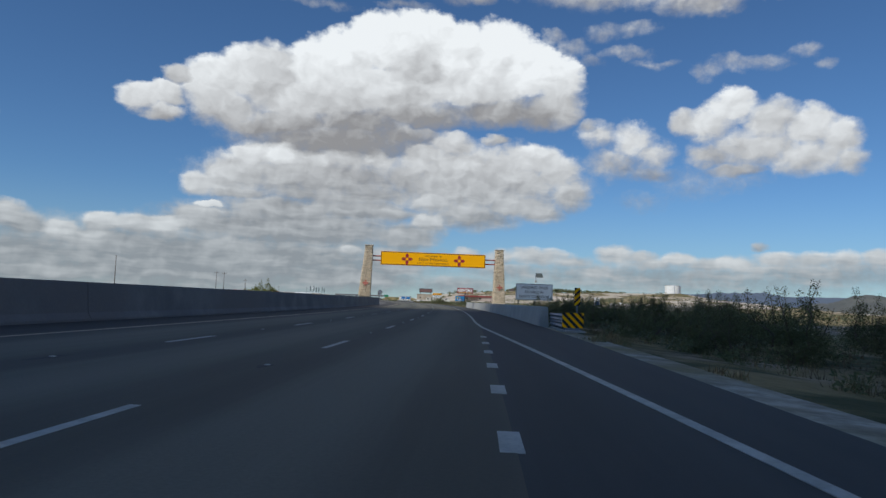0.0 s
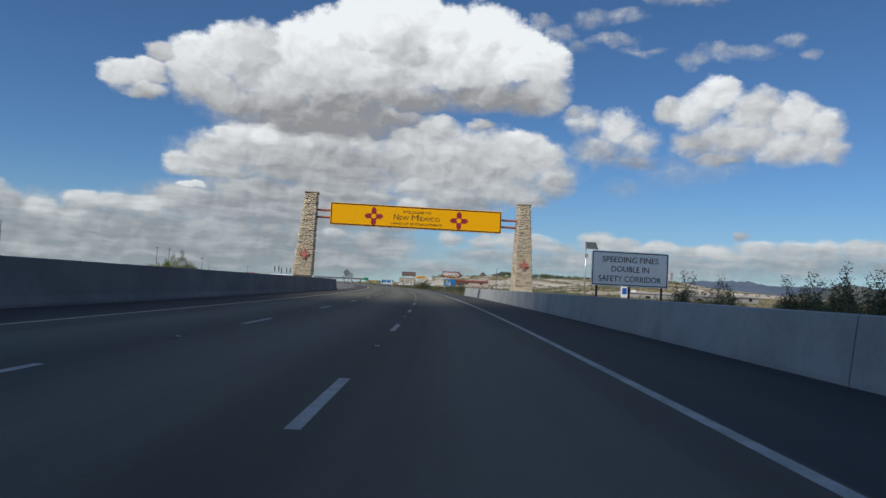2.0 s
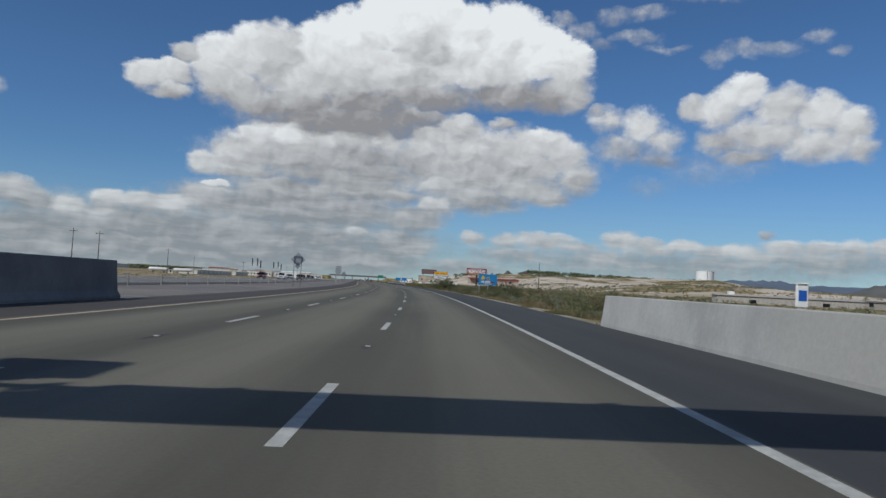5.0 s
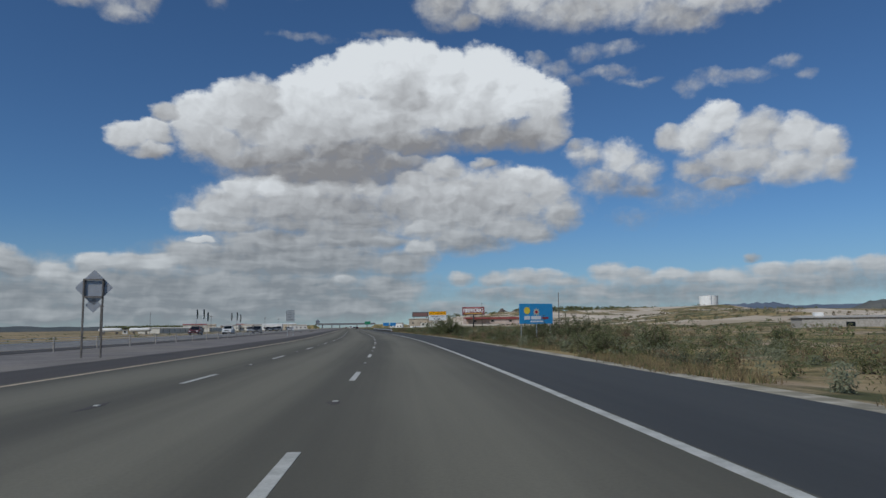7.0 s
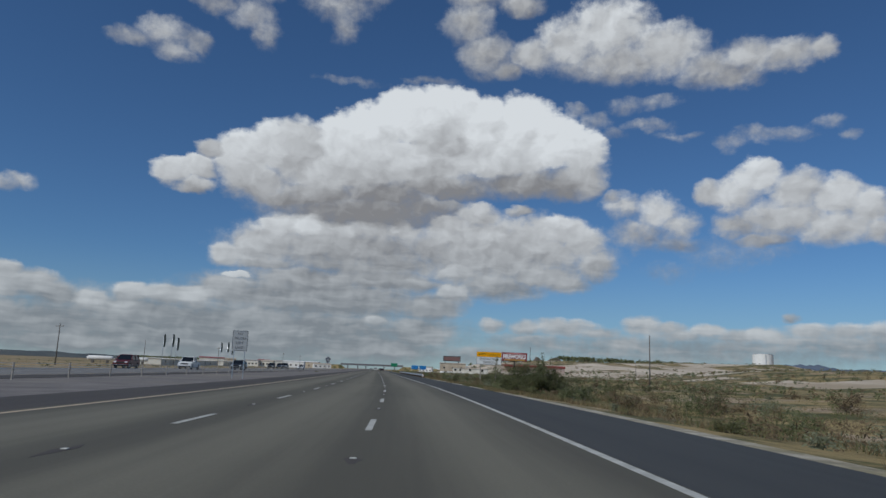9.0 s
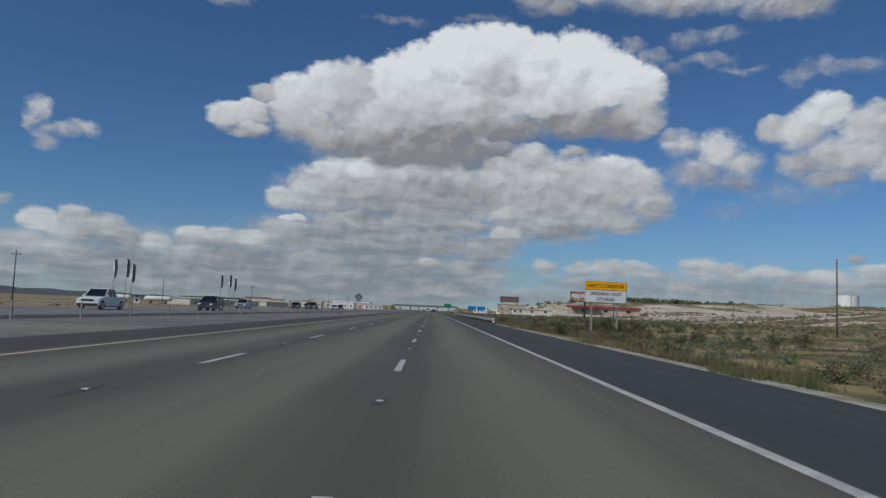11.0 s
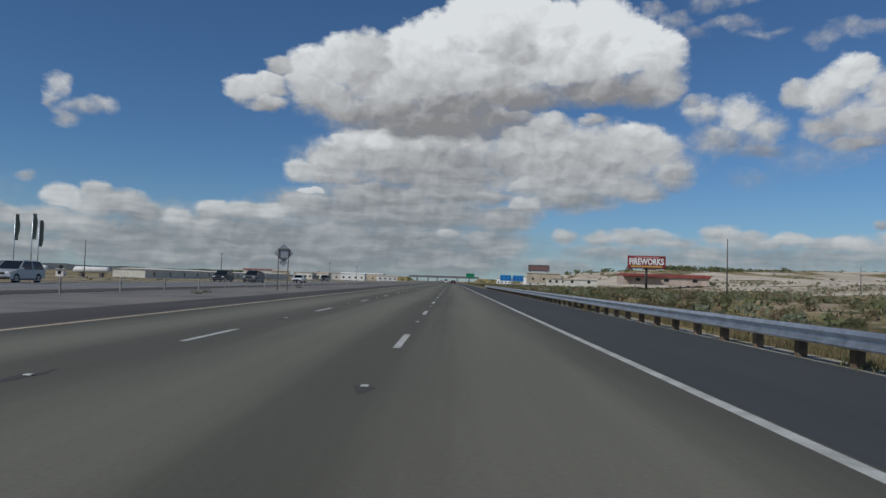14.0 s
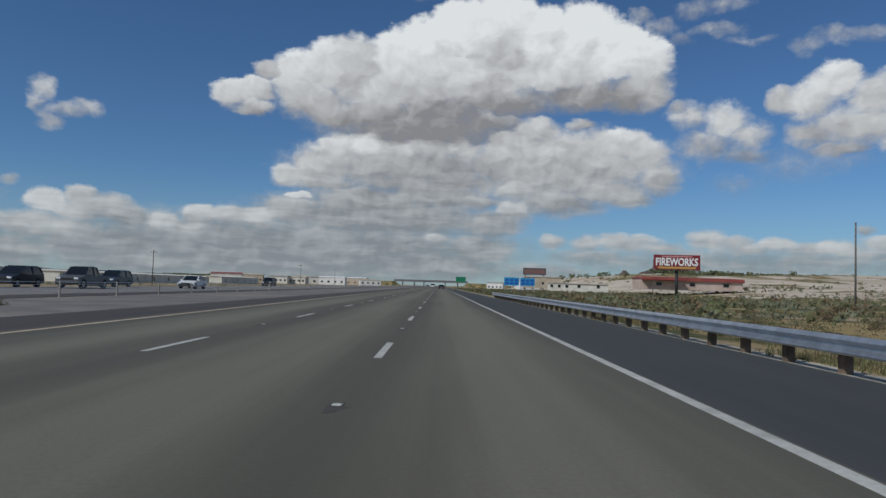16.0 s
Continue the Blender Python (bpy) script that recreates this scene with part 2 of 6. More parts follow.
def make_world():
    world = bpy.data.worlds.new("sky")
    scene.world, world.use_nodes = world, True
    world.cycles.sampling_method, world.cycles.sample_map_resolution = "MANUAL", 512
    w = Wiring(world.node_tree)
    world.node_tree.nodes.clear()
    way = w.node("ShaderNodeTexCoord").outputs["Generated"]
    split = w.node("ShaderNodeSeparateXYZ")
    w.put(way, split.inputs[0])
    x, y, z = split.outputs
    right = w.math("MULTIPLY", w.math("ARCTAN2", x, y), 57.2958)
    up = w.math("MULTIPLY", w.math("ARCSINE", z), 57.2958)
    join = w.node("ShaderNodeCombineXYZ")
    w.put(right, join.inputs[0])
    w.put(up, join.inputs[1])
    place = join.outputs[0]
    low = w.step(up, 1.0, 13.0)
    # ragged outlines: the billows' places are shaken at three scales, less near the horizon
    flat = w.vec("MULTIPLY", place, (0.75, 1.3, 1))
    half = (0.5, 0.5, 0.5)
    shake = w.vec("MULTIPLY", w.vec("SUBTRACT", w.noise(flat, 0.16, 2.0, 0.5, True), half), (1.3, 0.8, 0))
    shake = w.vec("ADD", shake, w.vec("MULTIPLY", w.vec("SUBTRACT", w.noise(flat, 0.70, 4.0, 0.50, True), half), (1.7, 1.35, 0)))
    ragged = w.vec("ADD", place, w.vec("SCALE", shake, w.math("MULTIPLY_ADD", low, 0.55, 0.45)))
    thick = bright = None
    for cloud, dense, lift in CLOUDS:
        g = w.node("ShaderNodeGroup", node_tree=billows(cloud, dense, lift))
        for value, socket in zip((ragged, -9.0 if thick is None else thick, 0.5 if bright is None else bright), g.inputs):
            w.put(value, socket)
        thick, bright = g.outputs

    def relief(at, scale, by, detail):
        """Light from above and the left on a surface of rounded lumps."""
        return w.math("SUBTRACT", w.noise(at, scale, detail, 0.55), w.noise(w.vec("ADD", at, by), scale, detail, 0.55))

    billow = relief(ragged, 0.48, (-0.30, 0.68, 0), 2.5)
    puff = relief(ragged, 1.5, (-0.12, 0.26, 0), 3.0)
    drift = w.vec("MULTIPLY", ragged, (0.26, 1.6, 1))
    streak = w.math("SUBTRACT", w.noise(drift, 0.80, 2.2, 0.55), 0.5)
    lit = w.math("MULTIPLY_ADD", billow, 0.70, w.math("MULTIPLY_ADD", puff, 0.14, bright))
    lit = w.math("MULTIPLY_ADD", w.math("MULTIPLY", streak, w.math("SUBTRACT", 1.15, low)), 1.15, lit)
    lit = w.math("MULTIPLY_ADD", lit, 1.12, -0.08, clamp=True)
    # crisp sunlit tops, soft grey undersides and wisps
    fray = w.math("MULTIPLY", w.math("SUBTRACT", w.noise(place, 1.3, 6.0, 0.65), 0.5), 0.62)
    soft = w.math("MULTIPLY_ADD", lit, -0.60, 1.0)
    cover = w.step(w.math("DIVIDE", w.math("ADD", thick, fray), soft), -0.08, 1.0)
    sky = w.node("ShaderNodeTexSky", sky_type="NISHITA", sun_disc=False, sun_elevation=radians(SUN_UP), sun_rotation=radians(-SUN_AHEAD), altitude=1200.0,
                 air_density=1.0, dust_density=0.15, ozone_density=3.5)
    blue = w.mix(1.0, sky.outputs[0], (0.051, 0.068, 0.083, 1), "MULTIPLY")
    haze = w.step(up, 0.0, 9.0, 0.36, 0.0)
    blue = w.mix(haze, blue, (0.29, 0.385, 0.44, 1))
    white = w.mix(low, (0.63, 0.65, 0.66, 1), (0.90, 0.91, 0.915, 1))
    grey = w.mix(low, (0.275, 0.30, 0.325, 1), (0.30, 0.29, 0.29, 1))
    cloud = w.mix(lit, grey, white)
    colour = w.mix(w.math("MULTIPLY", cover, 0.97), blue, cloud)
    back = w.node("ShaderNodeBackground")
    w.put(colour, back.inputs["Color"])
    w.tree.links.new(back.outputs[0], w.node("ShaderNodeOutputWorld").inputs[0])


make_world()


# ---------------------------------------------------------------- materials
def surface(name, low, high, scale=1.0, rough=0.85, bump=0.3, fine=30.0, metal=0.0, speck=0.25, random=0.0, stretch=(1, 1, 1), spec=0.4, tone=None):
    """A weathered surface: two colours in patches, a fine grain in colour and relief, all in metres."""
    m = bpy.data.materials.new(name)
    m.use_nodes = True
    w = Wiring(m.node_tree)
    bsdf = m.node_tree.nodes["Principled BSDF"]
    at = w.vec("MULTIPLY", w.node("ShaderNodeTexCoord").outputs["Object"], stretch)
    patch = w.step(w.noise(at, scale, 5.0, 0.6), 0.3, 0.7)
    grain = w.noise(at, fine, 3.0, 0.6)
    colour = w.mix(patch, (*low, 1), (*high, 1))
    if tone:
        colour = w.mix(w.step(w.noise(at, scale * 0.23, 3.0, 0.5), 0.45, 0.7), colour, (*tone, 1))
    value = w.math("MULTIPLY_ADD", w.math("SUBTRACT", grain, 0.5), speck * 2, 1.0)
    if random:
        value = w.math("MULTIPLY", value, w.math("MULTIPLY_ADD", w.node("ShaderNodeObjectInfo").outputs["Random"], random * 2, 1.0 - random))
    colour = w.mix(1.0, colour, value, "MULTIPLY")
    w.put(colour, bsdf.inputs["Base Color"])
    w.put(w.math("MULTIPLY_ADD", grain, 0.2, rough - 0.1), bsdf.inputs["Roughness"])
    bsdf.inputs["Metallic"].default_value, bsdf.inputs["Specular IOR Level"].default_value = metal, spec
    if bump:
        b = w.node("ShaderNodeBump")
        b.inputs["Strength"].default_value, b.inputs["Distance"].default_value = bump, 0.02
        w.put(grain, b.inputs["Height"])
        w.put(b.outputs[0], bsdf.inputs["Normal"])
    return m


def plain(name, colour, rough=0.5, metal=0.0, speck=0.08, scale=3.0, random=0.0):
    return surface(name, [c * 0.94 for c in colour], colour, scale, rough, 0.0, 9.0, metal, speck, random)


def asphalt(name, dark, light, tracks):
    """Worn asphalt: wheel tracks along each lane, streaks, patches and grit; the UV holds (u, s)."""
    m = bpy.data.materials.new(name)
    m.use_nodes = True
    w = Wiring(m.node_tree)
    bsdf = m.node_tree.nodes["Principled BSDF"]
    uv = w.node("ShaderNodeUVMap").outputs[0]
    split = w.node("ShaderNodeSeparateXYZ")
    w.put(uv, split.inputs[0])
    across = split.outputs[0]
    # half a lane's period: 1.83 m
    wave = w.math("COSINE", w.math("MULTIPLY", w.math("ADD", across, 1.83), 2 * math.pi / 3.66))
    streak = w.noise(w.vec("MULTIPLY", uv, (1.3, 0.02, 1)), 1.0, 4.0, 0.6)
    patch = w.noise(w.vec("MULTIPLY", uv, (0.25, 0.06, 1)), 1.0, 5.0, 0.6)
    grit = w.noise(uv, 22.0, 3.0, 0.7)
    fac = w.math("ADD", w.math("MULTIPLY", wave, tracks), w.math("MULTIPLY_ADD", streak, 0.7, w.math("MULTIPLY", patch, 0.5)))
    colour = w.mix(w.step(fac, 0.25, 0.95), (*dark, 1), (*light, 1))
    colour = w.mix(1.0, colour, w.math("MULTIPLY_ADD", grit, 0.7, 0.65), "MULTIPLY")
    w.put(colour, bsdf.inputs["Base Color"])
    w.put(w.math("MULTIPLY_ADD", grit, 0.2, 0.72), bsdf.inputs["Roughness"])
    bsdf.inputs["Specular IOR Level"].default_value = 0.35
    b = w.node("ShaderNodeBump")
    b.inputs["Strength"].default_value, b.inputs["Distance"].default_value = 0.4, 0.006
    w.put(grit, b.inputs["Height"])
    w.put(b.outputs[0], bsdf.inputs["Normal"])
    return m


ASPHALT = asphalt("lane_asphalt", (0.078, 0.073, 0.056), (0.152, 0.143, 0.108), 0.22)
SHOULDER = asphalt("shoulder_asphalt", (0.034, 0.036, 0.037), (0.058, 0.060, 0.059), 0.0)
LEFT_SHOULDER = asphalt("left_shoulder_asphalt", (0.046, 0.041, 0.038), (0.074, 0.066, 0.060), 0.0)
OLD_ASPHALT = asphalt("old_asphalt", (0.13, 0.125, 0.12), (0.20, 0.195, 0.185), 0.1)
WHITE_LINE = surface("white_road_paint", (0.33, 0.33, 0.30), (0.50, 0.50, 0.46), 2.0, 0.7, 0.3, 25.0, speck=0.3)
YELLOW_LINE = surface("yellow_road_paint", (0.40, 0.31, 0.215), (0.53, 0.43, 0.31), 2.0, 0.7, 0.3, 25.0, speck=0.3)
CONCRETE = surface("barrier_concrete", (0.30, 0.30, 0.285), (0.42, 0.415, 0.39), 0.5, 0.9, 0.3, 9.0, speck=0.14, stretch=(1, 1, 1), tone=(0.36, 0.35, 0.32))
# barrier concrete made darker: the shade on faces turned from the sun is painted in
SHADED_CONCRETE = surface("shaded_concrete", (0.135, 0.135, 0.145), (0.205, 0.205, 0.205), 0.4, 0.9, 0.3, 9.0, speck=0.16, tone=(0.165, 0.155, 0.155))
STONE = surface("ledge_stone", (0.49, 0.39, 0.265), (0.74, 0.615, 0.45), 2.2, 0.9, 0.6, 14.0, speck=0.25, random=0.17)
STONE_CORE = surface("pillar_mortar", (0.30, 0.245, 0.17), (0.42, 0.35, 0.25), 3.0, 0.95, 0.5, 20.0)
STONE_CAP = surface("cap_stone", (0.40, 0.34, 0.26), (0.52, 0.45, 0.35), 2.0, 0.9, 0.3, 15.0)
RED_STONE = surface("red_stone", (0.36, 0.10, 0.07), (0.48, 0.18, 0.13), 3.0, 0.85, 0.4, 14.0, random=0.25)
RUST_STEEL = plain("red_painted_steel", (0.36, 0.10, 0.075), 0.55)
SIGN_BROWN = plain("brown_letter_paint", (0.13, 0.05, 0.012), 0.5)
SIGN_YELLOW = surface("yellow_sign_sheet", (0.98, 0.44, 0.002), (1.0, 0.46, 0.002), 3.0, 0.8, 0.0, 9.0, speck=0.02, spec=0.12)
SIGN_DARK = plain("dark_brown_paint", (0.06, 0.022, 0.016), 0.5)
SIGN_RED = plain("crimson_paint", (0.34, 0.022, 0.035), 0.5)
SIGN_WHITE = plain("white_sign_sheet", (0.74, 0.76, 0.76), 0.45, speck=0.03)
SIGN_BLACK = plain("black_sign_paint", (0.012, 0.012, 0.012), 0.5)
SIGN_BLUE = plain("sky_blue_sign_sheet", (0.035, 0.29, 0.60), 0.4, speck=0.04)
SIGN_NAVY = plain("blue_sign_sheet", (0.02, 0.10, 0.42), 0.45)
SIGN_GREEN = plain("green_sign_sheet", (0.015, 0.20, 0.10), 0.45)
ALUMINIUM = plain("aluminium_back", (0.34, 0.35, 0.37), 0.5, 0.6)
GALVANISED = surface("galvanised_steel", (0.42, 0.45, 0.48), (0.60, 0.63, 0.66), 3.0, 0.38, 0.05, 30.0, metal=0.85, speck=0.08)
DULL_STEEL = surface("dull_galvanised_steel", (0.17, 0.19, 0.22), (0.27, 0.29, 0.33), 3.0, 0.55, 0.1, 30.0, metal=0.8, speck=0.12)
POLE = surface("grey_weathered_pole", (0.10, 0.092, 0.084), (0.18, 0.165, 0.15), 3.0, 0.9, 0.3, 20.0, random=0.2)
WOOD_POST = surface("weathered_post", (0.085, 0.060, 0.042), (0.17, 0.125, 0.088), 4.0, 0.9, 0.4, 25.0, random=0.2)
GREY_POST = surface("grey_timber", (0.26, 0.24, 0.21), (0.40, 0.37, 0.33), 3.0, 0.9, 0.4, 20.0, random=0.15)
RUST = surface("rusted_steel", (0.22, 0.09, 0.05), (0.36, 0.17, 0.10), 4.0, 0.85, 0.3, 25.0)
WHITE_PAINT = surface("white_paint", (0.68, 0.67, 0.64), (0.80, 0.79, 0.76), 0.6, 0.7, 0.1, 15.0, speck=0.06)
CREAM_WALL = surface("cream_wall", (0.58, 0.55, 0.48), (0.72, 0.69, 0.61), 0.3, 0.85, 0.1, 8.0, speck=0.08)
RED_ROOF = surface("red_sheet_roof", (0.22, 0.05, 0.045), (0.31, 0.085, 0.07), 0.4, 0.6, 0.1, 8.0)
TAN_WALL = surface("tan_wall", (0.40, 0.33, 0.25), (0.52, 0.44, 0.34), 0.3, 0.9, 0.2, 8.0)
DARK_PAINT = plain("dark_vehicle_paint", (0.025, 0.027, 0.03), 0.3)
SILVER_PAINT = plain("silver_vehicle_paint", (0.45, 0.46, 0.47), 0.35, 0.4)
BLACK_TRIM = plain("black_trim", (0.02, 0.02, 0.021), 0.6)
TYRE = plain("tyre_rubber", (0.018, 0.018, 0.018), 0.9)
RIM = plain("wheel_rim", (0.40, 0.41, 0.42), 0.35, 0.8)
LAMP_RED = plain("red_lens", (0.42, 0.02, 0.02), 0.25)
LAMP_CLEAR = plain("clear_lens", (0.72, 0.74, 0.75), 0.15)
GLASS = plain("tinted_glass", (0.012, 0.015, 0.018), 0.08, speck=0.0)


def ground_material():
    """Desert earth: sand, dry grass and olive scrub in patches; the UV holds (u, s)."""
    m = bpy.data.materials.new("desert_earth")
    m.use_nodes = True
    w = Wiring(m.node_tree)
    bsdf = m.node_tree.nodes["Principled BSDF"]
    at = w.node("ShaderNodeTexCoord").outputs["Object"]
    sand = w.mix(w.step(w.noise(at, 0.35, 5.0), 0.35, 0.65), (0.26, 0.195, 0.13, 1), (0.42, 0.33, 0.235, 1))
    straw = w.mix(w.noise(at, 3.0, 4.0), (0.20, 0.152, 0.072, 1), (0.37, 0.285, 0.14, 1))
    scrub = w.mix(w.noise(at, 1.6, 4.0), (0.048, 0.054, 0.024, 1), (0.115, 0.115, 0.055, 1))
    colour = w.mix(w.step(w.noise(at, 0.05, 7.0, 0.65), 0.38, 0.52), sand, straw)
    colour = w.mix(w.step(w.math("ADD", w.noise(at, 0.11, 7.0, 0.72), w.math("MULTIPLY", w.noise(at, 0.012, 3.0, 0.5), 0.35)), 0.63, 0.76), colour, scrub)
    w.put(w.mix(1.0, colour, w.math("MULTIPLY_ADD", w.noise(at, 14.0, 3.0, 0.7), 0.8, 0.6), "MULTIPLY"), bsdf.inputs["Base Color"])
    bsdf.inputs["Roughness"].default_value, bsdf.inputs["Specular IOR Level"].default_value = 0.95, 0.1
    b = w.node("ShaderNodeBump")
    b.inputs["Strength"].default_value, b.inputs["Distance"].default_value = 0.6, 0.06
    w.put(w.noise(at, 5.0, 5.0, 0.7), b.inputs["Height"])
    w.put(b.outputs[0], bsdf.inputs["Normal"])
    return m


EARTH = ground_material()
GRAVEL = surface("median_gravel", (0.115, 0.105, 0.10), (0.185, 0.17, 0.16), 0.35, 0.95, 0.7, 9.0, speck=0.45, tone=(0.20, 0.18, 0.15))
VERGE = surface("pale_verge_gravel", (0.20, 0.18, 0.13), (0.46, 0.42, 0.34), 1.1, 0.95, 0.8, 7.0, speck=0.55, tone=(0.22, 0.19, 0.10))
SAND = surface("bare_sand", (0.40, 0.33, 0.25), (0.60, 0.52, 0.41), 0.05, 0.95, 0.4, 0.6, speck=0.25, tone=(0.33, 0.265, 0.18))
STRAW_FIELD = surface("dry_straw_field", (0.20, 0.145, 0.07), (0.33, 0.25, 0.135), 0.08, 0.95, 0.4, 2.0, speck=0.4, tone=(0.14, 0.12, 0.06))
LEAF = surface("olive_leaf", (0.092, 0.105, 0.046), (0.17, 0.178, 0.085), 1.5, 0.8, 0.0, 6.0, speck=0.4, random=0.3)
LEAF_GREEN = surface("green_leaf", (0.10, 0.11, 0.045), (0.18, 0.182, 0.08), 1.5, 0.8, 0.0, 6.0, speck=0.4, random=0.25)
LEAF_YELLOW = surface("yellow_green_leaf", (0.17, 0.19, 0.05), (0.28, 0.29, 0.09), 1.5, 0.8, 0.0, 6.0, speck=0.35, random=0.2)
LEAF_GREY = surface("sage_leaf", (0.135, 0.148, 0.090), (0.23, 0.24, 0.155), 1.5, 0.85, 0.0, 6.0, speck=0.35, random=0.25)
STRAW = surface("dry_grass", (0.20, 0.145, 0.07), (0.36, 0.285, 0.15), 1.0, 0.9, 0.0, 8.0, speck=0.4)
DRY_LEAF = surface("brown_twigs", (0.12, 0.088, 0.052), (0.22, 0.165, 0.095), 1.5, 0.9, 0.0, 6.0, speck=0.4, random=0.2)
DARK_HILL = surface("dark_hill_earth", (0.075, 0.058, 0.048), (0.13, 0.10, 0.08), 0.02, 0.95, 0.2, 0.3, speck=0.3)


def let_light_through(m, share=0.4):
    """Thin leaves glow when lit from behind."""
    w = Wiring(m.node_tree)
    bsdf, out = m.node_tree.nodes["Principled BSDF"], m.node_tree.nodes["Material Output"]
    thin = w.node("ShaderNodeBsdfTranslucent")
    w.put(bsdf.inputs["Base Color"].links[0].from_socket, thin.inputs["Color"])
    both = w.node("ShaderNodeMixShader")
    both.inputs[0].default_value = share
    w.tree.links.new(bsdf.outputs[0], both.inputs[1])
    w.tree.links.new(thin.outputs[0], both.inputs[2])
    w.tree.links.new(both.outputs[0], out.inputs["Surface"])


for leafy in (LEAF, LEAF_GREEN, LEAF_YELLOW, LEAF_GREY, STRAW, DRY_LEAF):
    let_light_through(leafy)
BARK = surface("grey_bark", (0.09, 0.07, 0.05), (0.17, 0.135, 0.10), 5.0, 0.95, 0.5, 30.0)
# the blue of far rock and far scrub is air haze mixed into their colours
FAR_ROCK = surface("hazed_ridge", (0.085, 0.112, 0.155), (0.115, 0.142, 0.185), 0.004, 1.0, 0.0, 0.03, speck=0.12)
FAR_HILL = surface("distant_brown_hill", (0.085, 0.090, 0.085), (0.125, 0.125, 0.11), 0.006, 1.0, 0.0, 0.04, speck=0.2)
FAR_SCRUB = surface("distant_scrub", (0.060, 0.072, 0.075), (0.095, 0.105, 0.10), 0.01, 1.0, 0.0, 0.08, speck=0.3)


# ---------------------------------------------------------------- mesh helpers
def mesh_of(bm, name, material, smooth=False):
    me = bpy.data.meshes.new(name)
    bm.normal_update()
    bm.to_mesh(me)
    bm.free()
    for mat in (material if isinstance(material, (list, tuple)) else [material]):
        me.materials.append(mat)
    if smooth:
        me.polygons.foreach_set("use_smooth", [True] * len(me.polygons))
    return me


def part(name, bm, material, parent=None, label="", m=None, smooth=False):
    """Links a bmesh (or a mesh) as one object under a thing or a part."""
    me = mesh_of(bm, name, material, smooth) if isinstance(bm, bmesh.types.BMesh) else bm
    ob = new(name, me)
    ob.parent = parent
    if m is not None:
        ob.matrix_basis = m
    return tagged(ob, label)


def thing(name, label, category, m=None, group="", kind=""):
    ob = new(name)
    ob.empty_display_size = 0.2
    if m is not None:
        ob.matrix_basis = m
    return tagged(ob, label, category, group, kind)


def structure(name, bm, material, label, category, smooth=False, kind="structure"):
    return tagged(new(name, mesh_of(bm, name, material, smooth)), label, category, "", kind)


def box(bm, x0, x1, y0, y1, z0, z1, bevel=0.0, mat=0, m=None):
    vs = [bm.verts.new((x, y, z)) for z in (z0, z1) for x, y in ((x0, y0), (x1, y0), (x1, y1), (x0, y1))]
    faces = [bm.faces.new([vs[i] for i in q]) for q in ((3, 2, 1, 0), (4, 5, 6, 7), (0, 1, 5, 4), (1, 2, 6, 5), (2, 3, 7, 6), (3, 0, 4, 7))]
    for f in faces:
        f.material_index = mat
    if bevel:
        edges = {e for f in faces for e in f.edges}
        made = bmesh.ops.bevel(bm, geom=list(edges), offset=bevel, segments=1, affect="EDGES", profile=0.5)
        for f in made["faces"]:
            f.material_index = mat
        vs = list({v for f in made["faces"] for v in f.verts} | {v for v in vs if v.is_valid})
    if m is not None:
        bmesh.ops.transform(bm, matrix=m, verts=vs)
    return vs


def boxed(*a, **k):
    bm = bmesh.new()
    box(bm, *a, **k)
    return bm


def tube(bm, a, b, r0, r1=None, sides=10, mat=0, caps=True):
    a, b, r1 = Vector(a), Vector(b), r0 if r1 is None else r1
    turn = (b - a).to_track_quat("Z", "Y").to_matrix()
    rings = []
    for p, r in ((a, r0), (b, r1)):
        rings.append([bm.verts.new(p + turn @ Vector((r * math.cos(2 * math.pi * i / sides), r * math.sin(2 * math.pi * i / sides), 0))) for i in range(sides)])
    for i in range(sides):
        j = (i + 1) % sides
        bm.faces.new((rings[0][i], rings[0][j], rings[1][j], rings[1][i])).material_index = mat
    if caps:
        bm.faces.new(rings[0][::-1]).material_index = mat
        bm.faces.new(rings[1]).material_index = mat


def tubed(*a, **k):
    bm = bmesh.new()
    tube(bm, *a, **k)
    return bm


def spaced(s0, s1, step):
    n = max(1, round((s1 - s0) / step))
    return [s0 + (s1 - s0) * i / n for i in range(n + 1)]


def sweep(profile, s0, s1, step=6.0, closed=True, shift=None):
    """A bmesh drawn along the road from a profile of (u, z) points; shift(s) moves it sideways. UV: (u, s)."""
    bm = bmesh.new()
    uv = bm.loops.layers.uv.new("UVMap")
    rings = []
    for s in spaced(s0, s1, step):
        d = shift(s) if shift else 0.0
        rings.append((s, [(bm.verts.new(road_at(s, u + d, z)), u + d) for u, z in profile]))
    n = len(profile)
    for (sa, a), (sb, b) in zip(rings, rings[1:]):
        for i in range(n if closed else n - 1):
            j = (i + 1) % n
            f = bm.faces.new((a[i][0], b[i][0], b[j][0], a[j][0]))
            for loop, pair in zip(f.loops, ((a[i][1], sa), (b[i][1], sb), (b[j][1], sb), (a[j][1], sa))):
                loop[uv].uv = pair
    if closed:
        bm.faces.new([v for v, _ in rings[0][1]])
        bm.faces.new([v for v, _ in rings[-1][1]][::-1])
    bmesh.ops.recalc_face_normals(bm, faces=bm.faces)
    return bm


def slab(u0, u1, z, s0, s1, thick=0.12, step=6.0):
    return sweep([(u0, z), (u1, z), (u1, z - thick), (u0, z - thick)], s0, s1, step)


